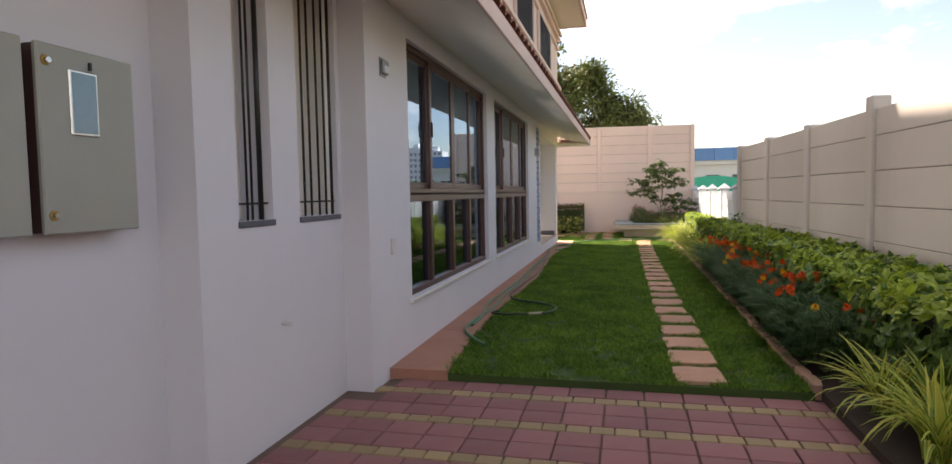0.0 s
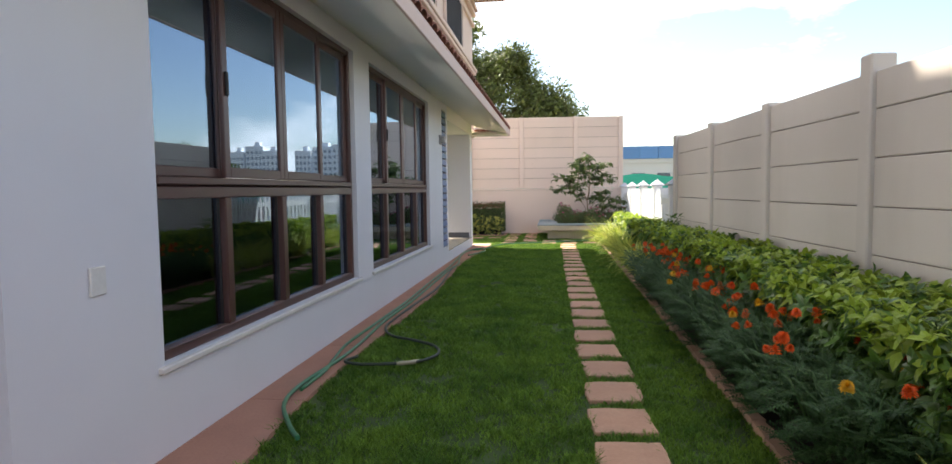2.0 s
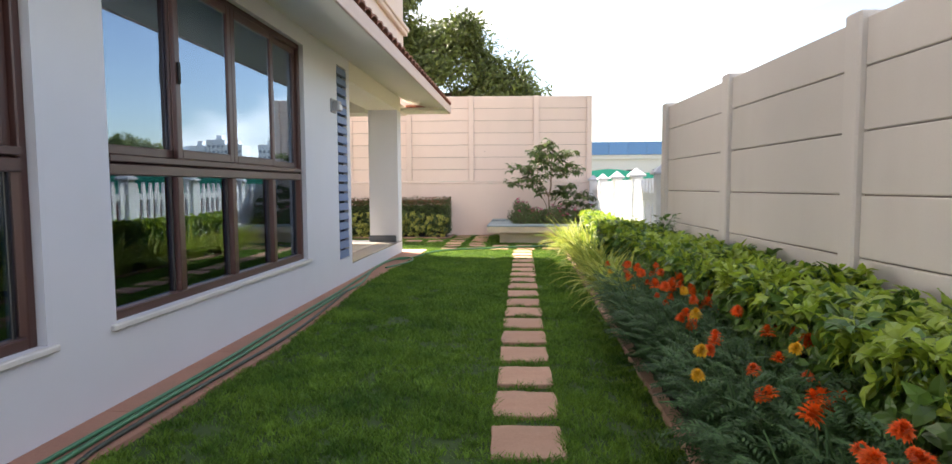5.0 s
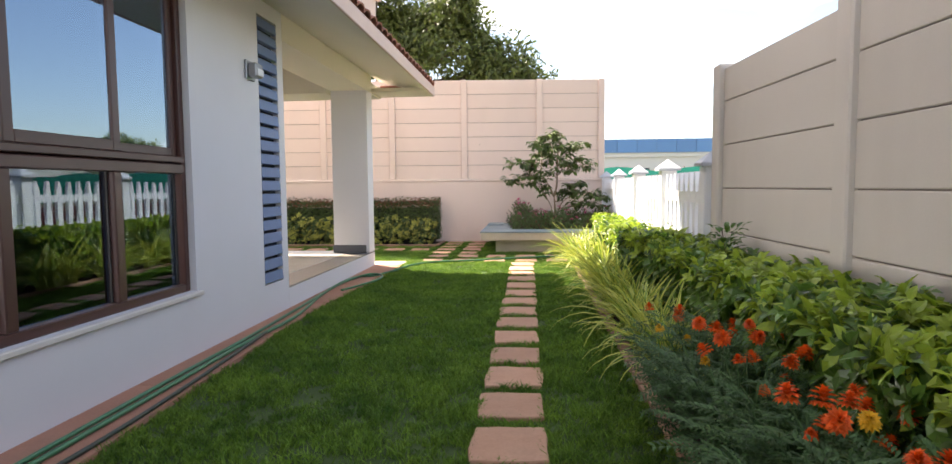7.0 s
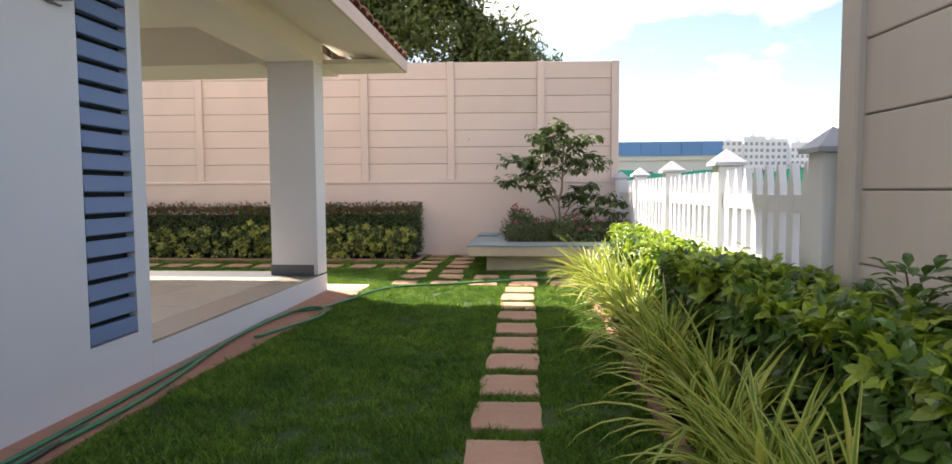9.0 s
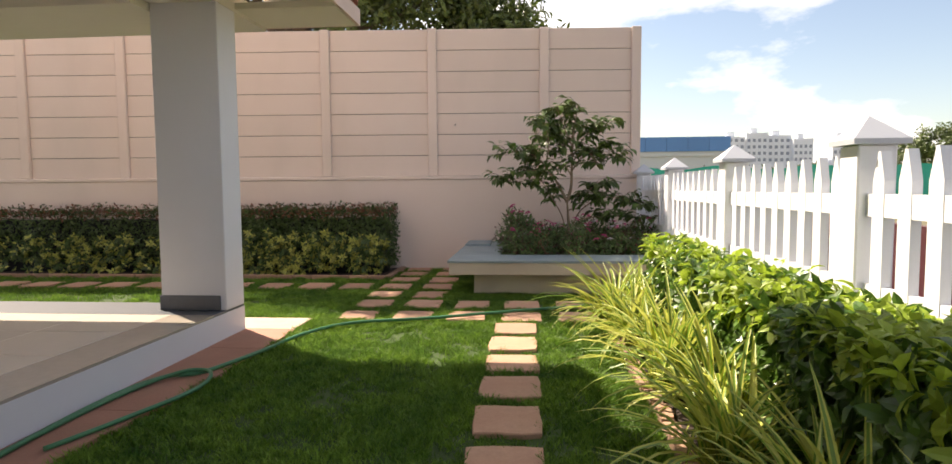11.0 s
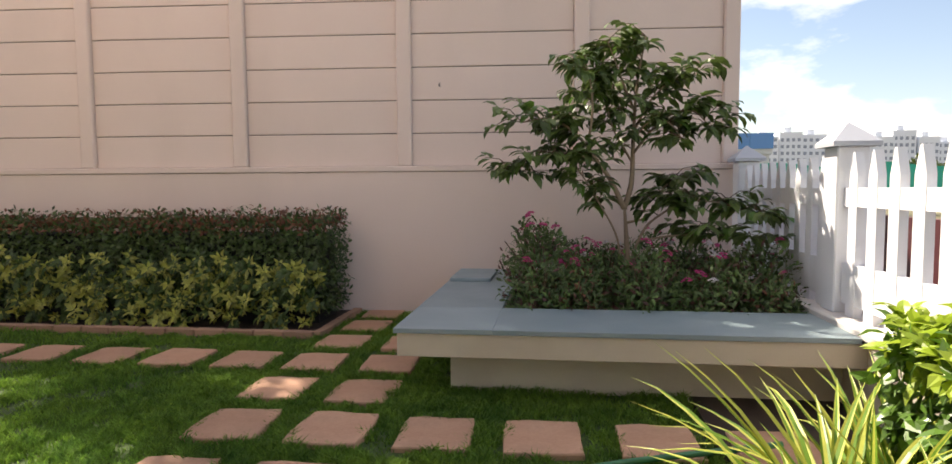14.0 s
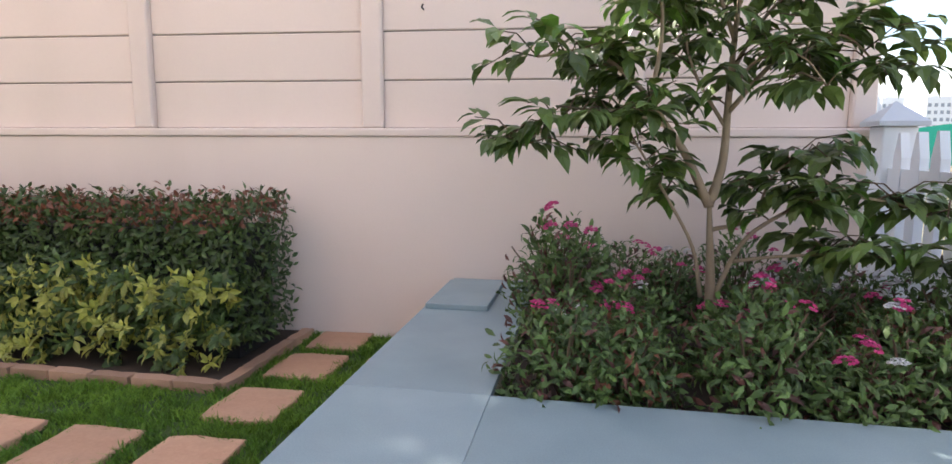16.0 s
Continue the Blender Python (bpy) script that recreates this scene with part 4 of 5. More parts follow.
def hedge_foliage(seed, x0, x1, y0, y1, z0, z1, count, size, wild, tips):
    """Leaves over the faces and top of a clipped hedge."""
    random.seed(seed)
    lv = Leaves()
    for _ in range(count // 5):
        y = rnd(y0, y1)
        face = random.random()
        bulge = 0.08 * noise.noise(Vector((y * 1.7, face * 4, 1.3))) + 0.06 * noise.noise(Vector((y * 5, face * 9, 4.0)))
        young = False
        if face < 0.46:
            p = Vector((rnd(x0, x1), y, z1 + bulge - rnd(0, 0.06)))
            nrm = Vector((rnd(-0.6, 0.6), rnd(-0.6, 0.6), 1.0))
            young = random.random() < tips
        elif face < 0.88:
            u = random.random() ** 0.8
            p = Vector((x0 + bulge + rnd(0, 0.12), y, z0 + (z1 - z0) * u))
            nrm = Vector((-1.0, rnd(-0.8, 0.8), rnd(0.0, 0.9)))
            young = u > 0.8 and random.random() < tips * 0.8
        elif face < 0.94:
            p = Vector((rnd(x0, x1), (y0 if random.random() < 0.5 else y1) + rnd(-0.05, 0.05), rnd(z0, z1)))
            nrm = Vector((rnd(-0.5, 0.5), rnd(-1, 1), rnd(0, 0.8)))
        else:
            p = Vector((x1 - rnd(0, 0.1), y, rnd(z0 + 0.2, z1)))
            nrm = Vector((1.0, rnd(-0.8, 0.8), rnd(0, 0.8)))
        nrm.normalize()
        s = nrm.cross(ball()).normalized()
        u2 = nrm.cross(s)
        n_ = random.choice((4, 5, 6, 6))
        for q in range(n_):
            a = math.tau * q / n_ + rnd(-0.4, 0.4)
            way = s * math.cos(a) + u2 * math.sin(a) + nrm * rnd(0.15, 0.8)
            L = size * rnd(0.6, 1.2)
            lv.leaf(p + nrm * rnd(-0.02, 0.01), way, L, L * rnd(0.42, 0.54), nrm, 0.22, rnd(0, 0.28), 1 if young else 0)
    return lv.mesh("foliage", (M_HEDGE, M_HEDGE_TIP))


def hedge_twigs(seed, x0, x1, y0, y1, z1, n):
    random.seed(seed)
    bm = bmesh.new()
    for _ in range(n):
        x, y = rnd(x0 + 0.12, x1 - 0.12), rnd(y0 + 0.1, y1 - 0.1)
        dx, dy = rnd(-0.15, 0.15), rnd(-0.15, 0.15)
        tube(bm, [(x, y, -0.02), (x + dx * 0.4, y + dy * 0.5, z1 * 0.5), (x + dx, y + dy, z1 * 0.93)], [0.010, 0.007, 0.003], 5)
    return mesh_of("twigs", bm, M_TWIG)


hy = 4.0
seg = 0
while hy < 17.2:
    y1 = min(hy + 1.32, 17.25)
    x1 = min(RX(hy) - 0.12, 2.12 if hy > 12.2 else 9)
    h = thing("hedge_shrub", "clipped broad-leaved green hedge with yellow-green tips", "hedge", (0, 0, 0), "hedge shrubs")
    f = part("foliage", hedge_foliage(40 + seg, 1.74 if hy < 12.5 else 1.66, x1, hy, y1, 0.06, 0.66, 3900 if hy > 5 else 3000, 0.088, 0.1, 0.68), None, h)
    f["kind"] = "stuff"
    part("twig_growth", hedge_twigs(80 + seg, 1.74, x1, hy, y1, 0.64, 22), None, h)["kind"] = "stuff"
    # Near-black box: the shade between the leaves put in as colour
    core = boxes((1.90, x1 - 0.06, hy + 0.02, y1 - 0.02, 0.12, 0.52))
    part("shade_core", core, M_GAP_SHADE, h, "near-black core standing for shade inside the hedge")
    hy, seg = y1, seg + 1
shoot = thing("tall_shoot", "leafy shoot rising above the hedge by the wall", "shrub", (2.06, 12.1, 0.0))
random.seed(88)
part("stem", tube(bmesh.new(), [(0, 0, 0), (0.03, 0, 0.5), (-0.02, 0.03, 0.84)], [0.008, 0.006, 0.003], 6), M_TWIG, shoot)
lv = Leaves()
for k in range(70):
    a, z = rnd(0, math.tau), rnd(0.60, 0.86)
    lv.leaf((0.07 * math.cos(a) * rnd(0.2, 1.4), 0.09 * math.sin(a) * rnd(0.2, 1.4), z), (math.cos(a), math.sin(a), rnd(0.1, 0.9)), rnd(0.06, 0.10), 0.04)
part("foliage", lv.mesh("foliage", (M_HEDGE,)), None, shoot)
# single near leaves standing out of the hedge
lv = Leaves()
lv.leaf((0, 0, 0), (1, 0, 0.25), 0.085, 0.042)
one_leaf = lv.mesh("leaf", (M_HEDGE_TIP,))
spray = thing("hedge_sprays", "loose young shoots standing out of the hedge top", "hedge")
random.seed(77)
for _ in range(240):
    l = part("leaf", one_leaf, None, spray)
    l.location = (rnd(1.72, 2.1), rnd(4.6, 17.0), rnd(0.62, 0.74))
    l.rotation_euler = (rnd(-0.5, 0.5), rnd(-0.9, 0.2), rnd(0, 6.28))
    l.scale = (rnd(0.7, 1.2),) * 3


def feathery(seed, r=0.27, h=0.41, sprays=170):
    """Finely divided marigold foliage with its stems."""
    random.seed(seed)
    lv = Leaves()
    stems = bmesh.new()
    for _ in range(9):
        a, q = rnd(0, math.tau), rnd(0.2, 1.0) * r
        tube(stems, [(0, 0, 0), (q * 0.5 * math.cos(a), q * 0.5 * math.sin(a), h * 0.55), (q * math.cos(a), q * math.sin(a), h)], [0.006, 0.005, 0.003], 5)
    for _ in range(sprays):
        a, q, z = rnd(0, math.tau), r * math.sqrt(random.random()), rnd(0.12, 1.0) * h
        base = Vector((q * math.cos(a) * (0.5 + 0.6 * z / h), q * math.sin(a) * (0.5 + 0.6 * z / h), z))
        way = Vector((math.cos(a) + rnd(-0.6, 0.6), math.sin(a) + rnd(-0.6, 0.6), rnd(-0.3, 1.0))).normalized()
        side = way.cross(Vector((0, 0, 1))).normalized()
        L = rnd(0.08, 0.13)
        for k in range(7):
            p = base + way * L * (k + 1) / 7 - Vector((0, 0, 0.02 * (k / 7) ** 2))
            for s in (-1, 1):
                lv.leaf(p, way * 0.7 + side * s, L * 0.42 * (1 - 0.07 * k), 0.0095, mat=0)
    return lv.mesh("foliage", (M_MARI,)), mesh_of("stem", stems, M_MARI)


def bloom(seed, r, mat, name="flower"):
    """A ruffled flower head of many petals."""
    random.seed(seed)
    lv = Leaves()
    for ring, (n, tilt, k) in enumerate(((13, -0.1, 0.95), (12, 0.3, 1.0), (11, 0.65, 0.95), (8, 1.0, 0.85), (5, 1.35, 0.75))):
        for i in range(n):
            a = math.tau * i / n + ring * 0.4 + rnd(-0.1, 0.1)
            lv.leaf((0, 0, r * 0.12 * ring), (math.cos(a) * math.cos(tilt), math.sin(a) * math.cos(tilt), math.sin(tilt)), r * k * rnd(0.9, 1.1), r * 0.55, fold=0.3, droop=0.2)
    return lv.mesh(name, (mat,))


mari = [feathery(300 + k) for k in range(4)]
heads = [bloom(320, 0.033, M_ORANGE), bloom(321, 0.027, M_ORANGE), bloom(322, 0.026, M_YELLOW)]
random.seed(5)
my = 5.2
k = 0
while my < 11.2:
    for mx in (1.54, 1.72):
        s = rnd(0.95, 1.2)
        t = place("marigold_plant", "bushy marigold with feathery leaves and orange flower heads" if k % 9 else "bushy marigold with feathery leaves and small yellow flowers", "flowering plant", "marigolds",
                  [("foliage", mari[k % 4][0], ""), ("stem", mari[k % 4][1], "")], (mx + rnd(-0.06, 0.06), my + rnd(-0.1, 0.1), 0.0), rnd(0, 6.28), s)
        for _ in range(random.choice((2, 3, 3, 4))):
            f = part("flower", heads[2 if k % 9 == 0 else random.choice((0, 1))], None, t, "yellow flower head" if k % 9 == 0 else "orange flower head")
            f.location, f.rotation_euler = (rnd(-0.24, 0.24), rnd(-0.24, 0.24), rnd(0.40, 0.52)), (rnd(-0.5, 0.5), rnd(-0.6, 0.2), rnd(0, 6))
            f.scale = (rnd(0.8, 1.15),) * 3
        k += 1
    my += 0.30


# clipped hedge along the far wall
def small_leaves(seed, x0, x1, count, dark):
    random.seed(seed)
    lv = Leaves()
    for _ in range(count):
        x = rnd(x0, x1)
        face = random.random()
        b = 0.05 * noise.noise(Vector((x * 2.2, face * 5, 7.7)))
        if face < 0.34:
            p, nrm = Vector((x, rnd(19.78, 20.42), 0.84 + b + (rnd(0, 0.09) if random.random() < 0.2 else rnd(-0.05, 0.02)))), Vector((rnd(-0.7, 0.7), rnd(-0.7, 0.7), 1))
        elif face < 0.86:
            p, nrm = Vector((x, 19.80 + b + rnd(0, 0.08), rnd(0.16, 0.86))), Vector((rnd(-0.7, 0.7), -1, rnd(-0.1, 0.7)))
        else:
            p, nrm = Vector((x1 + b - rnd(0, 0.06), rnd(19.8, 20.4), rnd(0.1, 0.9))), Vector((1, rnd(-0.7, 0.7), rnd(0, 0.7)))
        nrm.normalize()
        way = nrm.cross(ball()).normalized() + nrm * 0.7
        L = rnd(0.035, 0.062)
        lv.leaf(p, way, L, L * 0.42, nrm, 0.2, 0.1, 1 if p.z > 0.76 and random.random() < 0.4 else 0)
    return lv.mesh("foliage", (M_DARKLEAF, M_REDTIP))


def rosette(seed, tone):
    """One whorl of drooping variegated leaflets facing -y."""
    random.seed(seed)
    lv = Leaves()
    out = Vector((0, -1, 0))
    L = rnd(0.062, 0.08)
    for k in range(8):
        a = math.tau * k / 8 + rnd(-0.15, 0.15)
        lv.leaf(ball() * 0.01, Vector((math.cos(a), 0, math.sin(a))) + out * rnd(0.1, 0.7) - Vector((0, 0, 0.3)), L * rnd(0.7, 1.25), L * rnd(0.34, 0.48), out + ball() * 0.3, 0.15, rnd(0, 0.35), tone if random.random() < 0.85 else 1 - tone)
    return lv.mesh("rosette", (M_YELLOWLEAF, M_DARKLEAF))


rosettes = [rosette(440 + k, 0 if k < 3 else 1) for k in range(6)]


for k in range(5):
    x1 = -1.14 - 1.5 * k
    x0 = x1 - 1.5
    h = thing("clipped_hedge", "clipped dark green hedge with bronze tips against the wall", "hedge", group="wall hedge")
    f = part("foliage", small_leaves(400 + k, x0, x1, 7600 if k < 2 else 4600, 0), None, h)
    f["kind"] = "stuff"
    # Near-black box in place of the shade inside this hedge
    part("shade_core", boxes((x0 + 0.0, x1 - (0.10 if k == 0 else 0.0), 19.93, 20.32, 0.02, 0.74)), M_GAP_SHADE, h, "near-black core standing for shade inside the hedge")
    g = thing("variegated_shrub", "low variegated shrub with yellow-green palmate leaves", "shrub", group="variegated shrubs")
    random.seed(420 + k)
    for _ in range((250, 250, 150, 90, 60)[k]):
        z = rnd(0.05, 0.54) + 0.16 * noise.noise(Vector((_ * 0.37, k, 2)))
        q = part("rosette", random.choice(rosettes), None, g)
        q.location = (rnd(x0, x1), 19.73 + 0.12 * noise.noise(Vector((z * 6, _ * 0.2, 2))) + rnd(-0.06, 0.06), max(z, 0.05))
        q.rotation_euler = (rnd(-0.9, 0.2), rnd(-0.4, 0.4), rnd(-0.8, 0.8))
        q.scale = (rnd(0.75, 1.25),) * 3
solid("hedge_bed", boxes((-14.0, -1.16, 19.58, 20.6, -0.2, 0.015)), M_SOIL, "dark soil under the clipped hedge", "soil")


# bedding shrubs in the planter
def bedding(seed, r, h, mats, leaves=760):
    random.seed(seed)
    lv = Leaves()
    st = bmesh.new()
    for _ in range(7):
        d = Vector((rnd(-0.8, 0.8) * r, rnd(-0.8, 0.8) * r, h * rnd(0.7, 1.0)))
        tube(st, [(0, 0, 0), d * 0.55 + Vector((0, 0, 0.02)), d], [0.007, 0.005, 0.003], 5)
    for _ in range(leaves):
        d = ball()
        d.z = abs(d.z)
        q = random.random() ** 0.35
        p = Vector((d.x * r * q, d.y * r * q, d.z * h * q + 0.02))
        p += d * 0.05 * noise.noise(p * 9)
        L = rnd(0.03, 0.062)
        lv.leaf(p, d * 0.6 + ball() * 0.8 + Vector((0, 0, 0.1)), L, L * 0.34, d, 0.2, 0.2, 0 if random.random() < 0.86 else 1)
    return lv.mesh("foliage", mats), mesh_of("stem", st, M_TWIG)


beds = [bedding(500 + k, (0.25, 0.19, 0.22, 0.17)[k], (0.34, 0.26, 0.42, 0.30)[k], (M_BUSH, M_MAROON) if k != 3 else (M_BUSH, M_REDTIP)) for k in range(4)]


def cluster(seed, mat):
    random.seed(seed)
    lv = Leaves()
    for _ in range(16):
        d = ball()
        d.z = abs(d.z) + 0.3
        c = d.normalized() * 0.022
        for k in range(5):
            a = math.tau * k / 5
            lv.leaf(c, Vector((math.cos(a), math.sin(a), 0.25)) + d * 0.3, 0.010, 0.007, d, 0.1, 0.1)
    return lv.mesh("flower_head", (mat,))


pinks, whites = cluster(530, M_PINKP), cluster(531, M_WHITEP)
random.seed(9)
k = 0
for gy in range(5):
    for gx in range(6):
        x, y = 0.60 + 0.28 * gx + rnd(-0.09, 0.09), 19.04 + 0.32 * gy + rnd(-0.1, 0.1)
        if abs(x - 1.2) < 0.1 and abs(y - 19.6) < 0.12:
            continue
        tall = 1.35 if gx == 0 and gy > 1 else 1.0
        t = place("bedding_shrub", "low bedding shrub with pink and white flower clusters", "shrub", "planter shrubs",
                  [("foliage", beds[(k * 7 + gy) % 4][0], ""), ("stem", beds[(k * 7 + gy) % 4][1], "")], (x, y, 0.29), rnd(0, 6.28), rnd(0.9, 1.1) * tall)
        for _ in range(random.choice((2, 3, 3, 4))):
            white = random.random() < 0.3
            f = part("flower_head", whites if white else pinks, None, t, "white flower head" if white else "crimson pink flower head")
            a = rnd(0, 6.28)
            q = rnd(0.02, 0.17)
            f.location, f.rotation_euler = (q * math.cos(a), q * math.sin(a), (0.34, 0.26, 0.42, 0.30)[(k * 7 + gy) % 4] * math.sqrt(max(0.1, 1 - (q / 0.26) ** 2)) + 0.03), (rnd(-0.4, 0.4), rnd(-0.4, 0.4), 0)
            f.scale = (rnd(0.9, 1.4),) * 3
        k += 1


# young tree in the planter
def young_tree():
    random.seed(61)
    t = thing("young_tree", "slender young tree with drooping leathery leaves in the planter", "tree", (1.18, 19.6, 0.29))
    lim = lambda pts, r: tube(bmesh.new(), spline(pts, 5), [r * (1 - 0.75 * k / (5 * (len(pts) - 1))) for k in range(5 * (len(pts) - 1) + 1)], 8)
    O = Vector((1.18, 19.6, 0.29))
    paths = [
        ("trunk", [(0.02, 0, -0.02), (0.0, 0.01, 0.35), (-0.03, 0.0, 0.70)], 0.034),
        ("limb", [(-0.03, 0.0, 0.67), (-0.16, -0.02, 0.88), (-0.27, -0.05, 1.0), (-0.42, -0.10, 1.14), (-0.66, -0.12, 1.26), (-0.92, -0.18, 1.24)], 0.021),
        ("limb", [(-0.03, 0.0, 0.67), (0.03, 0.02, 0.86), (0.04, 0.02, 1.12), (0.06, 0.0, 1.45), (0.12, -0.04, 1.76)], 0.022),
        ("limb", [(-0.05, 0.0, 0.28), (-0.11, -0.04, 0.50), (-0.27, -0.08, 0.73), (-0.42, -0.14, 0.92), (-0.56, -0.18, 1.04)], 0.010),
        ("limb", [(-0.27, -0.05, 1.0), (-0.52, -0.14, 1.05), (-0.78, -0.2, 1.03), (-0.98, -0.24, 0.92)], 0.010),
        ("limb", [(-0.36, -0.08, 1.08), (-0.32, -0.12, 1.30), (-0.34, -0.16, 1.46), (-0.38, -0.2, 1.58)], 0.011),
        ("limb", [(0.02, 0.0, 0.28), (0.10, -0.03, 0.48), (0.20, -0.07, 0.60), (0.45, -0.10, 0.72), (0.75, -0.12, 0.70), (0.93, -0.14, 0.62)], 0.012),
        ("limb", [(0.08, -0.02, 0.44), (0.30, -0.08, 0.48), (0.60, -0.12, 0.50), (0.92, -0.14, 0.47)], 0.009),
        ("limb", [(-0.01, 0.0, 0.57), (0.18, 0.04, 0.62), (0.30, 0.08, 0.82), (0.52, 0.10, 0.92)], 0.010),
        ("limb", [(0.04, 0.02, 1.05), (0.24, -0.05, 1.24), (0.46, -0.10, 1.30), (0.64, -0.14, 1.16)], 0.011),
        ("limb", [(0.05, 0.02, 1.20), (0.18, 0.06, 1.38), (0.34, 0.08, 1.50), (0.50, 0.06, 1.52)], 0.010),
        ("limb", [(0.05, 0.0, 1.30), (-0.06, -0.06, 1.48), (-0.14, -0.10, 1.62), (-0.20, -0.12, 1.72)], 0.010),
        ("limb", [(0.03, 0.02, 1.0), (-0.10, 0.10, 1.18), (-0.16, 0.14, 1.34), (-0.12, 0.16, 1.50)], 0.009),
        ("limb", [(0.04, 0.02, 1.12), (0.12, -0.14, 1.22), (0.26, -0.22, 1.22), (0.36, -0.26, 1.12)], 0.008),
    ]
    for name, pts, r in paths:
        pts = [(px * (0.86 if px > 0 else 0.80), py, pz if pz < 1.0 else 1.0 + (pz - 1.0) * 1.12) for px, py, pz in pts]
        part(name, lim(pts, r), M_BARK, t)
        if name == "trunk":
            continue
        run = spline(pts, 6)
        twigs = bmesh.new()
        lv = Leaves()
        start = int(len(run) * 0.45)
        for i in range(start, len(run)):
            f = (i - start) / max(1, len(run) - start - 1)
            for _ in range(1 if f < 0.95 else 3):
                a = rnd(0, math.tau)
                way = Vector((math.cos(a), math.sin(a), rnd(0.0, 0.8)))
                L = rnd(0.12, 0.24)
                q = [run[i], run[i] + way * L * 0.5 + Vector((0, 0, 0.015)), run[i] + way * L - Vector((0, 0, L * 0.25))]
                tube(twigs, q, [0.004, 0.003, 0.002], 4)
                s = way.cross(Vector((0, 0, 1))).normalized()
                for m in range(5):
                    p = q[0].lerp(q[2], 0.2 + 0.8 * m / 4) + Vector((0, 0, 0.012))
                    for side in (-1, 1):
                        ll = rnd(0.09, 0.15)
                        lv.leaf(p, way * 0.55 + s * side * 0.75 + Vector((0, 0, rnd(-1.2, 0.0))), ll, ll * rnd(0.38, 0.48), Vector((0, 0, 1)) + ball() * 0.4, 0.18, 0.15, 0 if random.random() < 0.88 else 1)
        part("twig_spray", twigs, M_TWIG, t)["kind"] = "stuff"
        part("leaves", lv.mesh("leaves", (M_TREELEAF, M_HEDGE)), None, t)


young_tree()


# large trees beyond the walls
def crown(seed, blobs, count, size, mats, dense=0.55):
    random.seed(seed)
    lv = Leaves()
    for c, r in blobs:
        c = Vector(c)
        nclump = max(10, int(32 * r))
        for _ in range(nclump):
            d = ball()
            d.z = d.z if d.z > -0.4 else -d.z
            q = c + Vector((d.x, d.y, d.z * 0.8)) * r * rnd(dense, 1.08)
            for _ in range(count):
                e = ball() * rnd(0.1, 0.45)
                L = size * rnd(0.6, 1.2)
                lv.leaf(q + e, ball() * 0.8 + d * 0.5 - Vector((0, 0, 0.45)), L, L * 0.34, d + ball() * 0.3, 0.15, 0.2, 0)
    return lv.mesh("crown", mats)


def big_tree(at, blobs, seed, count, size, trunk_r, label):
    t = thing("tree", label, "tree", at, "")
    h = min(c[2] for c, r in blobs)
    part("trunk", tube(bmesh.new(), [(0, 0, -0.2), (0.1, 0.05, h * 0.5), (0.0, 0.0, h)], [trunk_r * 1.3, trunk_r, trunk_r * 0.8], 10), M_BIGBARK, t)
    for c, r in blobs:
        part("limb", tube(bmesh.new(), [(0, 0, h * 0.8), (c[0] * 0.35, c[1] * 0.4, h * 0.4 + c[2] * 0.55), c], [trunk_r * 0.6, trunk_r * 0.35, 0.04], 6), M_BIGBARK, t)
    part("crown", crown(seed, blobs, count, size, (M_MANGO,)), None, t)


# Unseen leaf clumps added high on the tree to shade the planter and paving
shade_clumps = [((lx - 0.68, ly - 19.54, 6.2 + 0.1 * (k % 2)), 0.45) for k, (lx, ly) in enumerate(((-1.5, 18.1), (-0.7, 17.95), (0.1, 17.9), (0.9, 17.85), (1.6, 17.85), (-0.2, 18.5), (1.0, 18.5)))]
big_tree((-3.4, 23.0, -0.2), [((1.2, 0.2, 5.0), 1.1), ((2.4, 0, 4.7), 1.0), ((3.3, 0.1, 4.2), 0.8), ((4.0, 0.1, 3.85), 0.55), ((0.2, 0.2, 5.0), 1.2), ((1.9, 0.4, 5.4), 0.7), ((-1.2, 0.4, 4.9), 1.2),
                                ((1.3, -0.5, 4.2), 0.9), ((2.9, 0.0, 3.9), 0.8), ((2.3, -0.5, 5.5), 0.5), ((0.4, -0.6, 5.9), 0.7)] + shade_clumps, 700, 62, 0.19, 0.2, "large dark green mango-like tree behind the wall")
big_tree((34, 66, -0.2), [((0, 0, 4.2), 2.2), ((2.2, 0, 5.0), 2.2), ((-2.0, 0, 3.4), 1.6), ((4.6, 0, 4.6), 2.0)], 701, 26, 0.4, 0.3, "broad green roadside tree in the distance")
big_tree((24, 6, -0.2), [((0, 0, 4.0), 1.9), ((0, 2.0, 4.6), 1.7), ((0, -2.0, 3.4), 1.5)], 702, 26, 0.4, 0.3, "green tree beyond the boundary wall")
wood = thing("far_woods", "low line of distant trees", "trees", kind="stuff")
random.seed(33)
blobs = [((rnd(-20, 190), rnd(165, 200), rnd(1.0, 4.2)), rnd(2.5, 4.5)) for _ in range(46)]
part("crowns", crown(703, blobs, 3, 1.7, (M_MANGO,), 0.3), None, wood)["kind"] = "stuff"

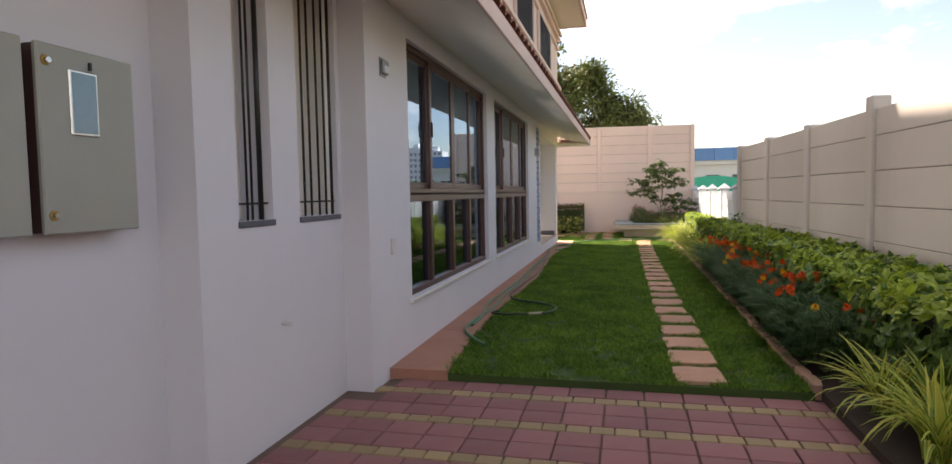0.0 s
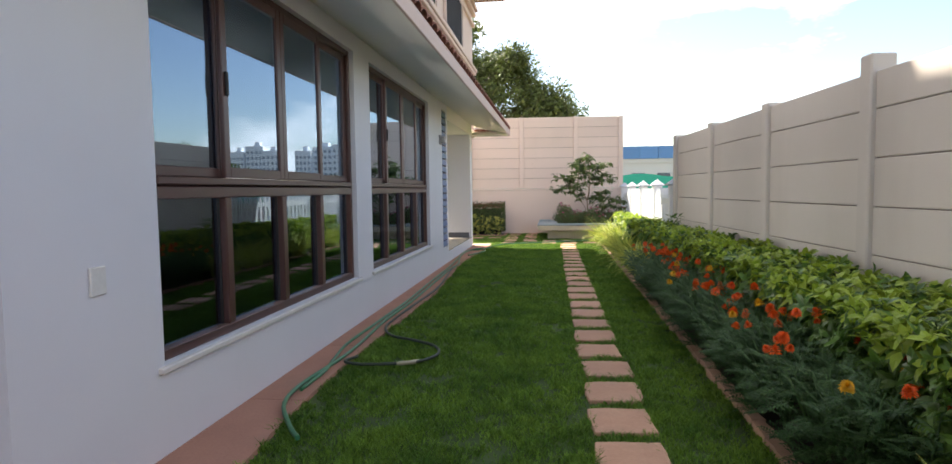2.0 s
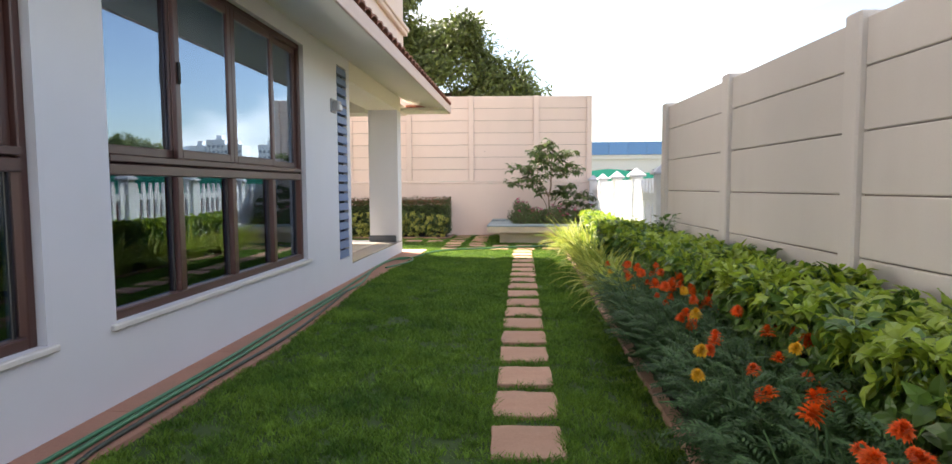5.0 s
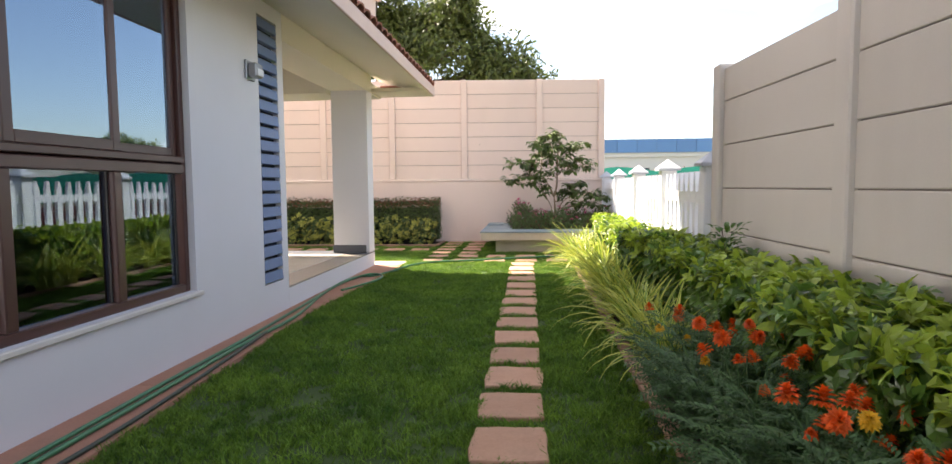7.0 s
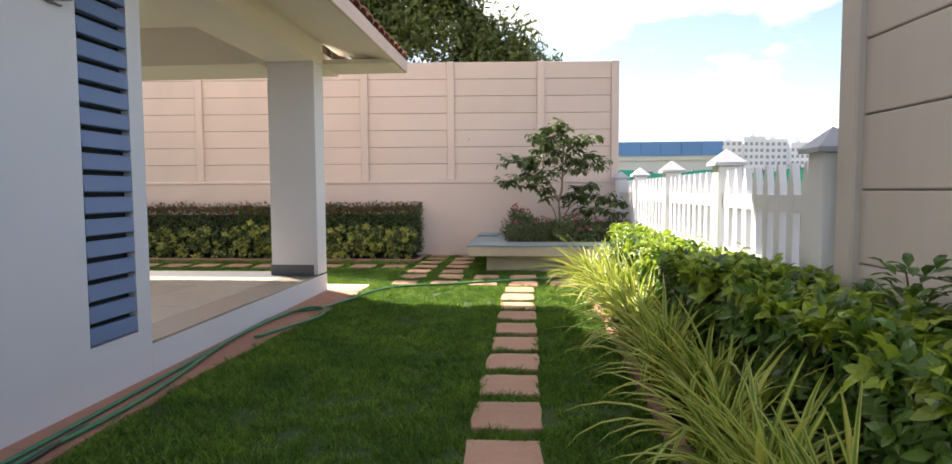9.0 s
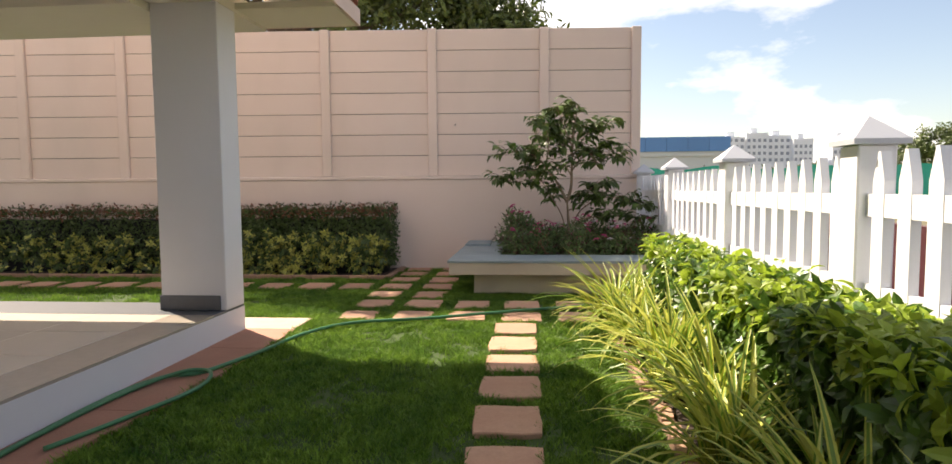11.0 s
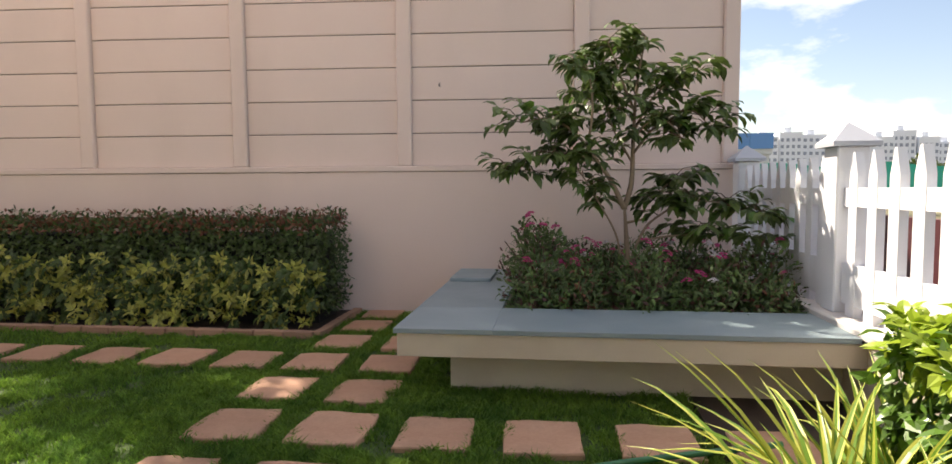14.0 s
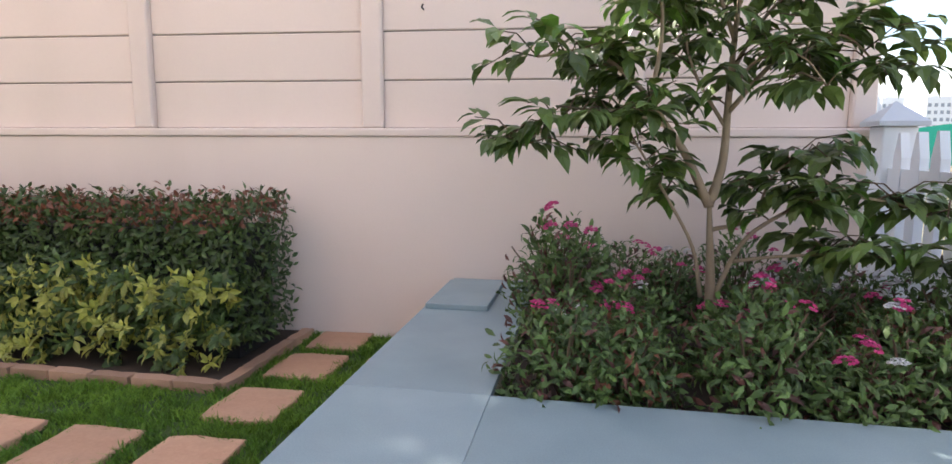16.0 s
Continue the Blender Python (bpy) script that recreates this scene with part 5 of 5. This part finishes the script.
# ---- paving pieces ----
def rough_slab(seed, w, d, h, mat, name):
    """A hand-cut slab with an uneven outline."""
    random.seed(seed)
    bm = bmesh.new()
    ring = []
    for cx, cy, nx, ny in ((-1, -1, 1, 0), (1, -1, 0, 1), (1, 1, -1, 0), (-1, 1, 0, -1)):
        for k in range(3):
            ring.append(((cx + nx * 2 * (k + 0.12) / 3) * w / 2 + rnd(-0.009, 0.009), (cy + ny * 2 * (k + 0.12) / 3) * d / 2 + rnd(-0.009, 0.009)))
    lo = [bm.verts.new((x, y, 0)) for x, y in ring]
    mid = [bm.verts.new((x, y, h - 0.006)) for x, y in ring]
    hi = [bm.verts.new((x * 0.975, y * 0.975, h + rnd(-0.001, 0.001))) for x, y in ring]
    bm.faces.new(hi)
    for a, b in ((lo, mid), (mid, hi)):
        for k in range(len(ring)):
            bm.faces.new((a[k], a[(k + 1) % len(ring)], b[(k + 1) % len(ring)], b[k]))
    return mesh_of(name, bm, mat)


stones = [rough_slab(600 + k, 0.34, 0.375, 0.05, M_STONE, "stepping_stone") for k in range(5)]
path_line = thing("stepping_path", "row of terracotta stepping stones through the lawn", "path", kind="structure")
spots = [(0.628 + (0.02 if k < 4 else 0.0) - 0.002 * k, 5.41 + 0.4957 * k) for k in range(-1, 24)]
spots[0] = (0.65, 4.93)
COLS = (-0.82, -0.34, 0.145, 0.63, 1.12, 1.60)
for x in COLS:
    spots += [(x, 17.26), (x, 17.81)]
for y in (18.34, 18.87, 19.40, 19.93, 20.4):
    spots += [(-0.84, y)] + ([(-0.36, y)])
spots += [(-1.31 - 0.49 * k, 18.88) for k in range(10)]
random.seed(21)
for k, (x, y) in enumerate(spots):
    s = part("stepping_stone", stones[k % 5], None, path_line)
    s.location, s.rotation_euler = (x + rnd(-0.008, 0.008), y, -0.036 + rnd(-0.004, 0.004)), (0, 0, random.choice((0, math.pi)) + rnd(-0.025, 0.025))

kerb = [rough_slab(650 + k, 0.065, 0.235, 0.10, M_EDGE, "kerb_brick") for k in range(3)]
edging = thing("bed_edging", "weathered terracotta kerb bricks edging the beds", "edging", kind="structure")
y = 4.82
k = 0
while y < 17.2:
    s = part("kerb_brick", kerb[k % 3], None, edging)
    s.location = (1.355 + rnd(-0.006, 0.006), y, -0.06 + rnd(-0.006, 0.004))
    y, k = y + 0.24, k + 1
for j in range(44):
    s = part("kerb_brick", kerb[j % 3], None, edging)
    s.location, s.rotation_euler = (-1.25 - 0.24 * j, 19.55, -0.06), (0, 0, math.pi / 2)
for j in range(4):
    s = part("kerb_brick", kerb[j % 3], None, edging)
    s.location = (-1.10, 19.66 + 0.24 * j, -0.06)

paving = thing("forecourt_paving", "red concrete pavers with narrow ochre courses", "paving", kind="structure")
red = mesh_of("paver", boxes((0.004, 0.246, 0.004, 0.196, 0, 0.05), bevel=0.006), M_PAVER)
ochre = mesh_of("paver_small", boxes((0.004, 0.136, 0.004, 0.106, 0, 0.05), bevel=0.005), M_PAVER_Y)
y, course = 4.69, 0
while y > 2.0:
    small = course % 3 == 1
    y -= 0.11 if small else 0.20
    w = 0.14 if small else 0.25
    for k in range(int(4.32 / w)):
        x = -2.02 + w * k + (0.0 if small else 0.03)
        if (y > 4.12 and x < X) or x < -1.8 or (x > 1.36 and y > 3.2):
            continue
        s = part("paver_small" if small else "paver", ochre if small else red, None, paving)
        s.location, s.rotation_euler = (x, y, -0.108 + rnd(-0.0015, 0.0015)), (rnd(-0.004, 0.004), rnd(-0.004, 0.004), 0)
    course += 1


# ---- grass blades ----
def grass(seed, n, areas, h0, h1, avoid):
    rs = np.random.RandomState(seed)
    w = np.array([(a[1] - a[0]) * (a[3] - a[2]) * a[4] for a in areas])
    pick = rs.choice(len(areas), n, p=w / w.sum())
    ar = np.array([a[:4] for a in areas])[pick]
    x = ar[:, 0] + (ar[:, 1] - ar[:, 0]) * rs.rand(n)
    y = ar[:, 2] + (ar[:, 3] - ar[:, 2]) * rs.rand(n)
    keep = np.ones(n, bool)
    for ax, ay, hw, hd in avoid:
        keep &= ~((np.abs(x - ax) < hw) & (np.abs(y - ay) < hd))
    ys = np.linspace(4.0, 17.0, 260)
    keep &= (x > X + np.interp(y, ys, [apron_width(v) for v in ys]) - 0.02) | (y > 16.66)
    x, y = x[keep], y[keep]
    n = len(x)
    def cells(size, seed2):
        g = np.random.RandomState(seed2).rand(400, 400)
        u, v = (x + 20) / size + 0.7 * np.sin(y * 5), (y + 5) / size + 0.7 * np.sin(x * 6)
        i, j = np.floor(u).astype(int), np.floor(v).astype(int)
        fu, fv = u - i, v - j
        fu, fv = fu * fu * (3 - 2 * fu), fv * fv * (3 - 2 * fv)
        at = lambda p, q: g[p % 400, q % 400]
        return (at(i, j) * (1 - fu) + at(i + 1, j) * fu) * (1 - fv) + (at(i, j + 1) * (1 - fu) + at(i + 1, j + 1) * fu) * fv

    tuft = 0.5 * cells(0.075, 3) + 0.3 * cells(0.19, 4) + 0.2 * cells(0.6, 5)
    keep = rs.rand(n) < np.clip((tuft - 0.22) * 3.2, 0.10, 1.0)
    x, y, tuft = x[keep], y[keep], tuft[keep]
    n = len(x)
    h = (h0 + (h1 - h0) * rs.rand(n)) * np.clip(0.2 + 1.65 * tuft, 0.35, 1.6)
    a = rs.rand(n) * math.tau
    lean = (0.35 + 0.95 * rs.rand(n)) * h
    wd = 0.0024 + 0.0024 * rs.rand(n)
    b = rs.rand(n) * math.tau
    z = np.full(n, -0.014)
    p0 = np.stack([x - wd * np.cos(b), y - wd * np.sin(b), z], 1)
    p1 = np.stack([x + wd * np.cos(b), y + wd * np.sin(b), z], 1)
    mx, my_ = x + lean * 0.35 * np.cos(a), y + lean * 0.35 * np.sin(a)
    p2 = np.stack([mx + wd * 0.7 * np.cos(b), my_ + wd * 0.7 * np.sin(b), z + h * 0.62], 1)
    p3 = np.stack([mx - wd * 0.7 * np.cos(b), my_ - wd * 0.7 * np.sin(b), z + h * 0.62], 1)
    p4 = np.stack([x + lean * np.cos(a), y + lean * np.sin(a), z + h], 1)
    co = np.stack([p0, p1, p2, p3, p4], 1).reshape(-1, 3)
    i = np.arange(n) * 5
    me = bpy.data.meshes.new("grass")
    me.vertices.add(5 * n)
    me.vertices.foreach_set("co", co.ravel())
    loops = np.stack([i, i + 1, i + 2, i + 3, i + 3, i + 2, i + 4], 1)
    me.loops.add(7 * n)
    me.loops.foreach_set("vertex_index", loops.ravel().astype(np.int32))
    me.polygons.add(2 * n)
    starts = np.stack([np.arange(n) * 7, np.arange(n) * 7 + 4], 1).ravel()
    me.polygons.foreach_set("loop_start", starts.astype(np.int32))
    me.update(calc_edges=True)
    me.validate()
    return me


avoid = [(x, y, 0.155, 0.172) for x, y in spots] + [(1.0, 19.6, 0.88, 1.12), (-4.5, 20.2, 3.42, 0.66), (1.7, 11, 0.34, 9), (-1.71, 16.86, 0.5, 0.22)]
areas = [(-1.25, 1.34, 4.70, 9.0, 1.3), (-1.4, 1.34, 9.0, 14.0, 1.3), (-1.45, 1.36, 14.0, 18.6, 1.5), (-2.6, 0.2, 16.68, 20.5, 1.5), (-8.0, -2.6, 16.7, 19.6, 0.55)]
me = grass(71, 640000, areas, 0.018, 0.043, avoid)
me.materials.append(M_GRASS)
tagged(new("grass", me), "short green lawn grass blades", "grass", kind="stuff")
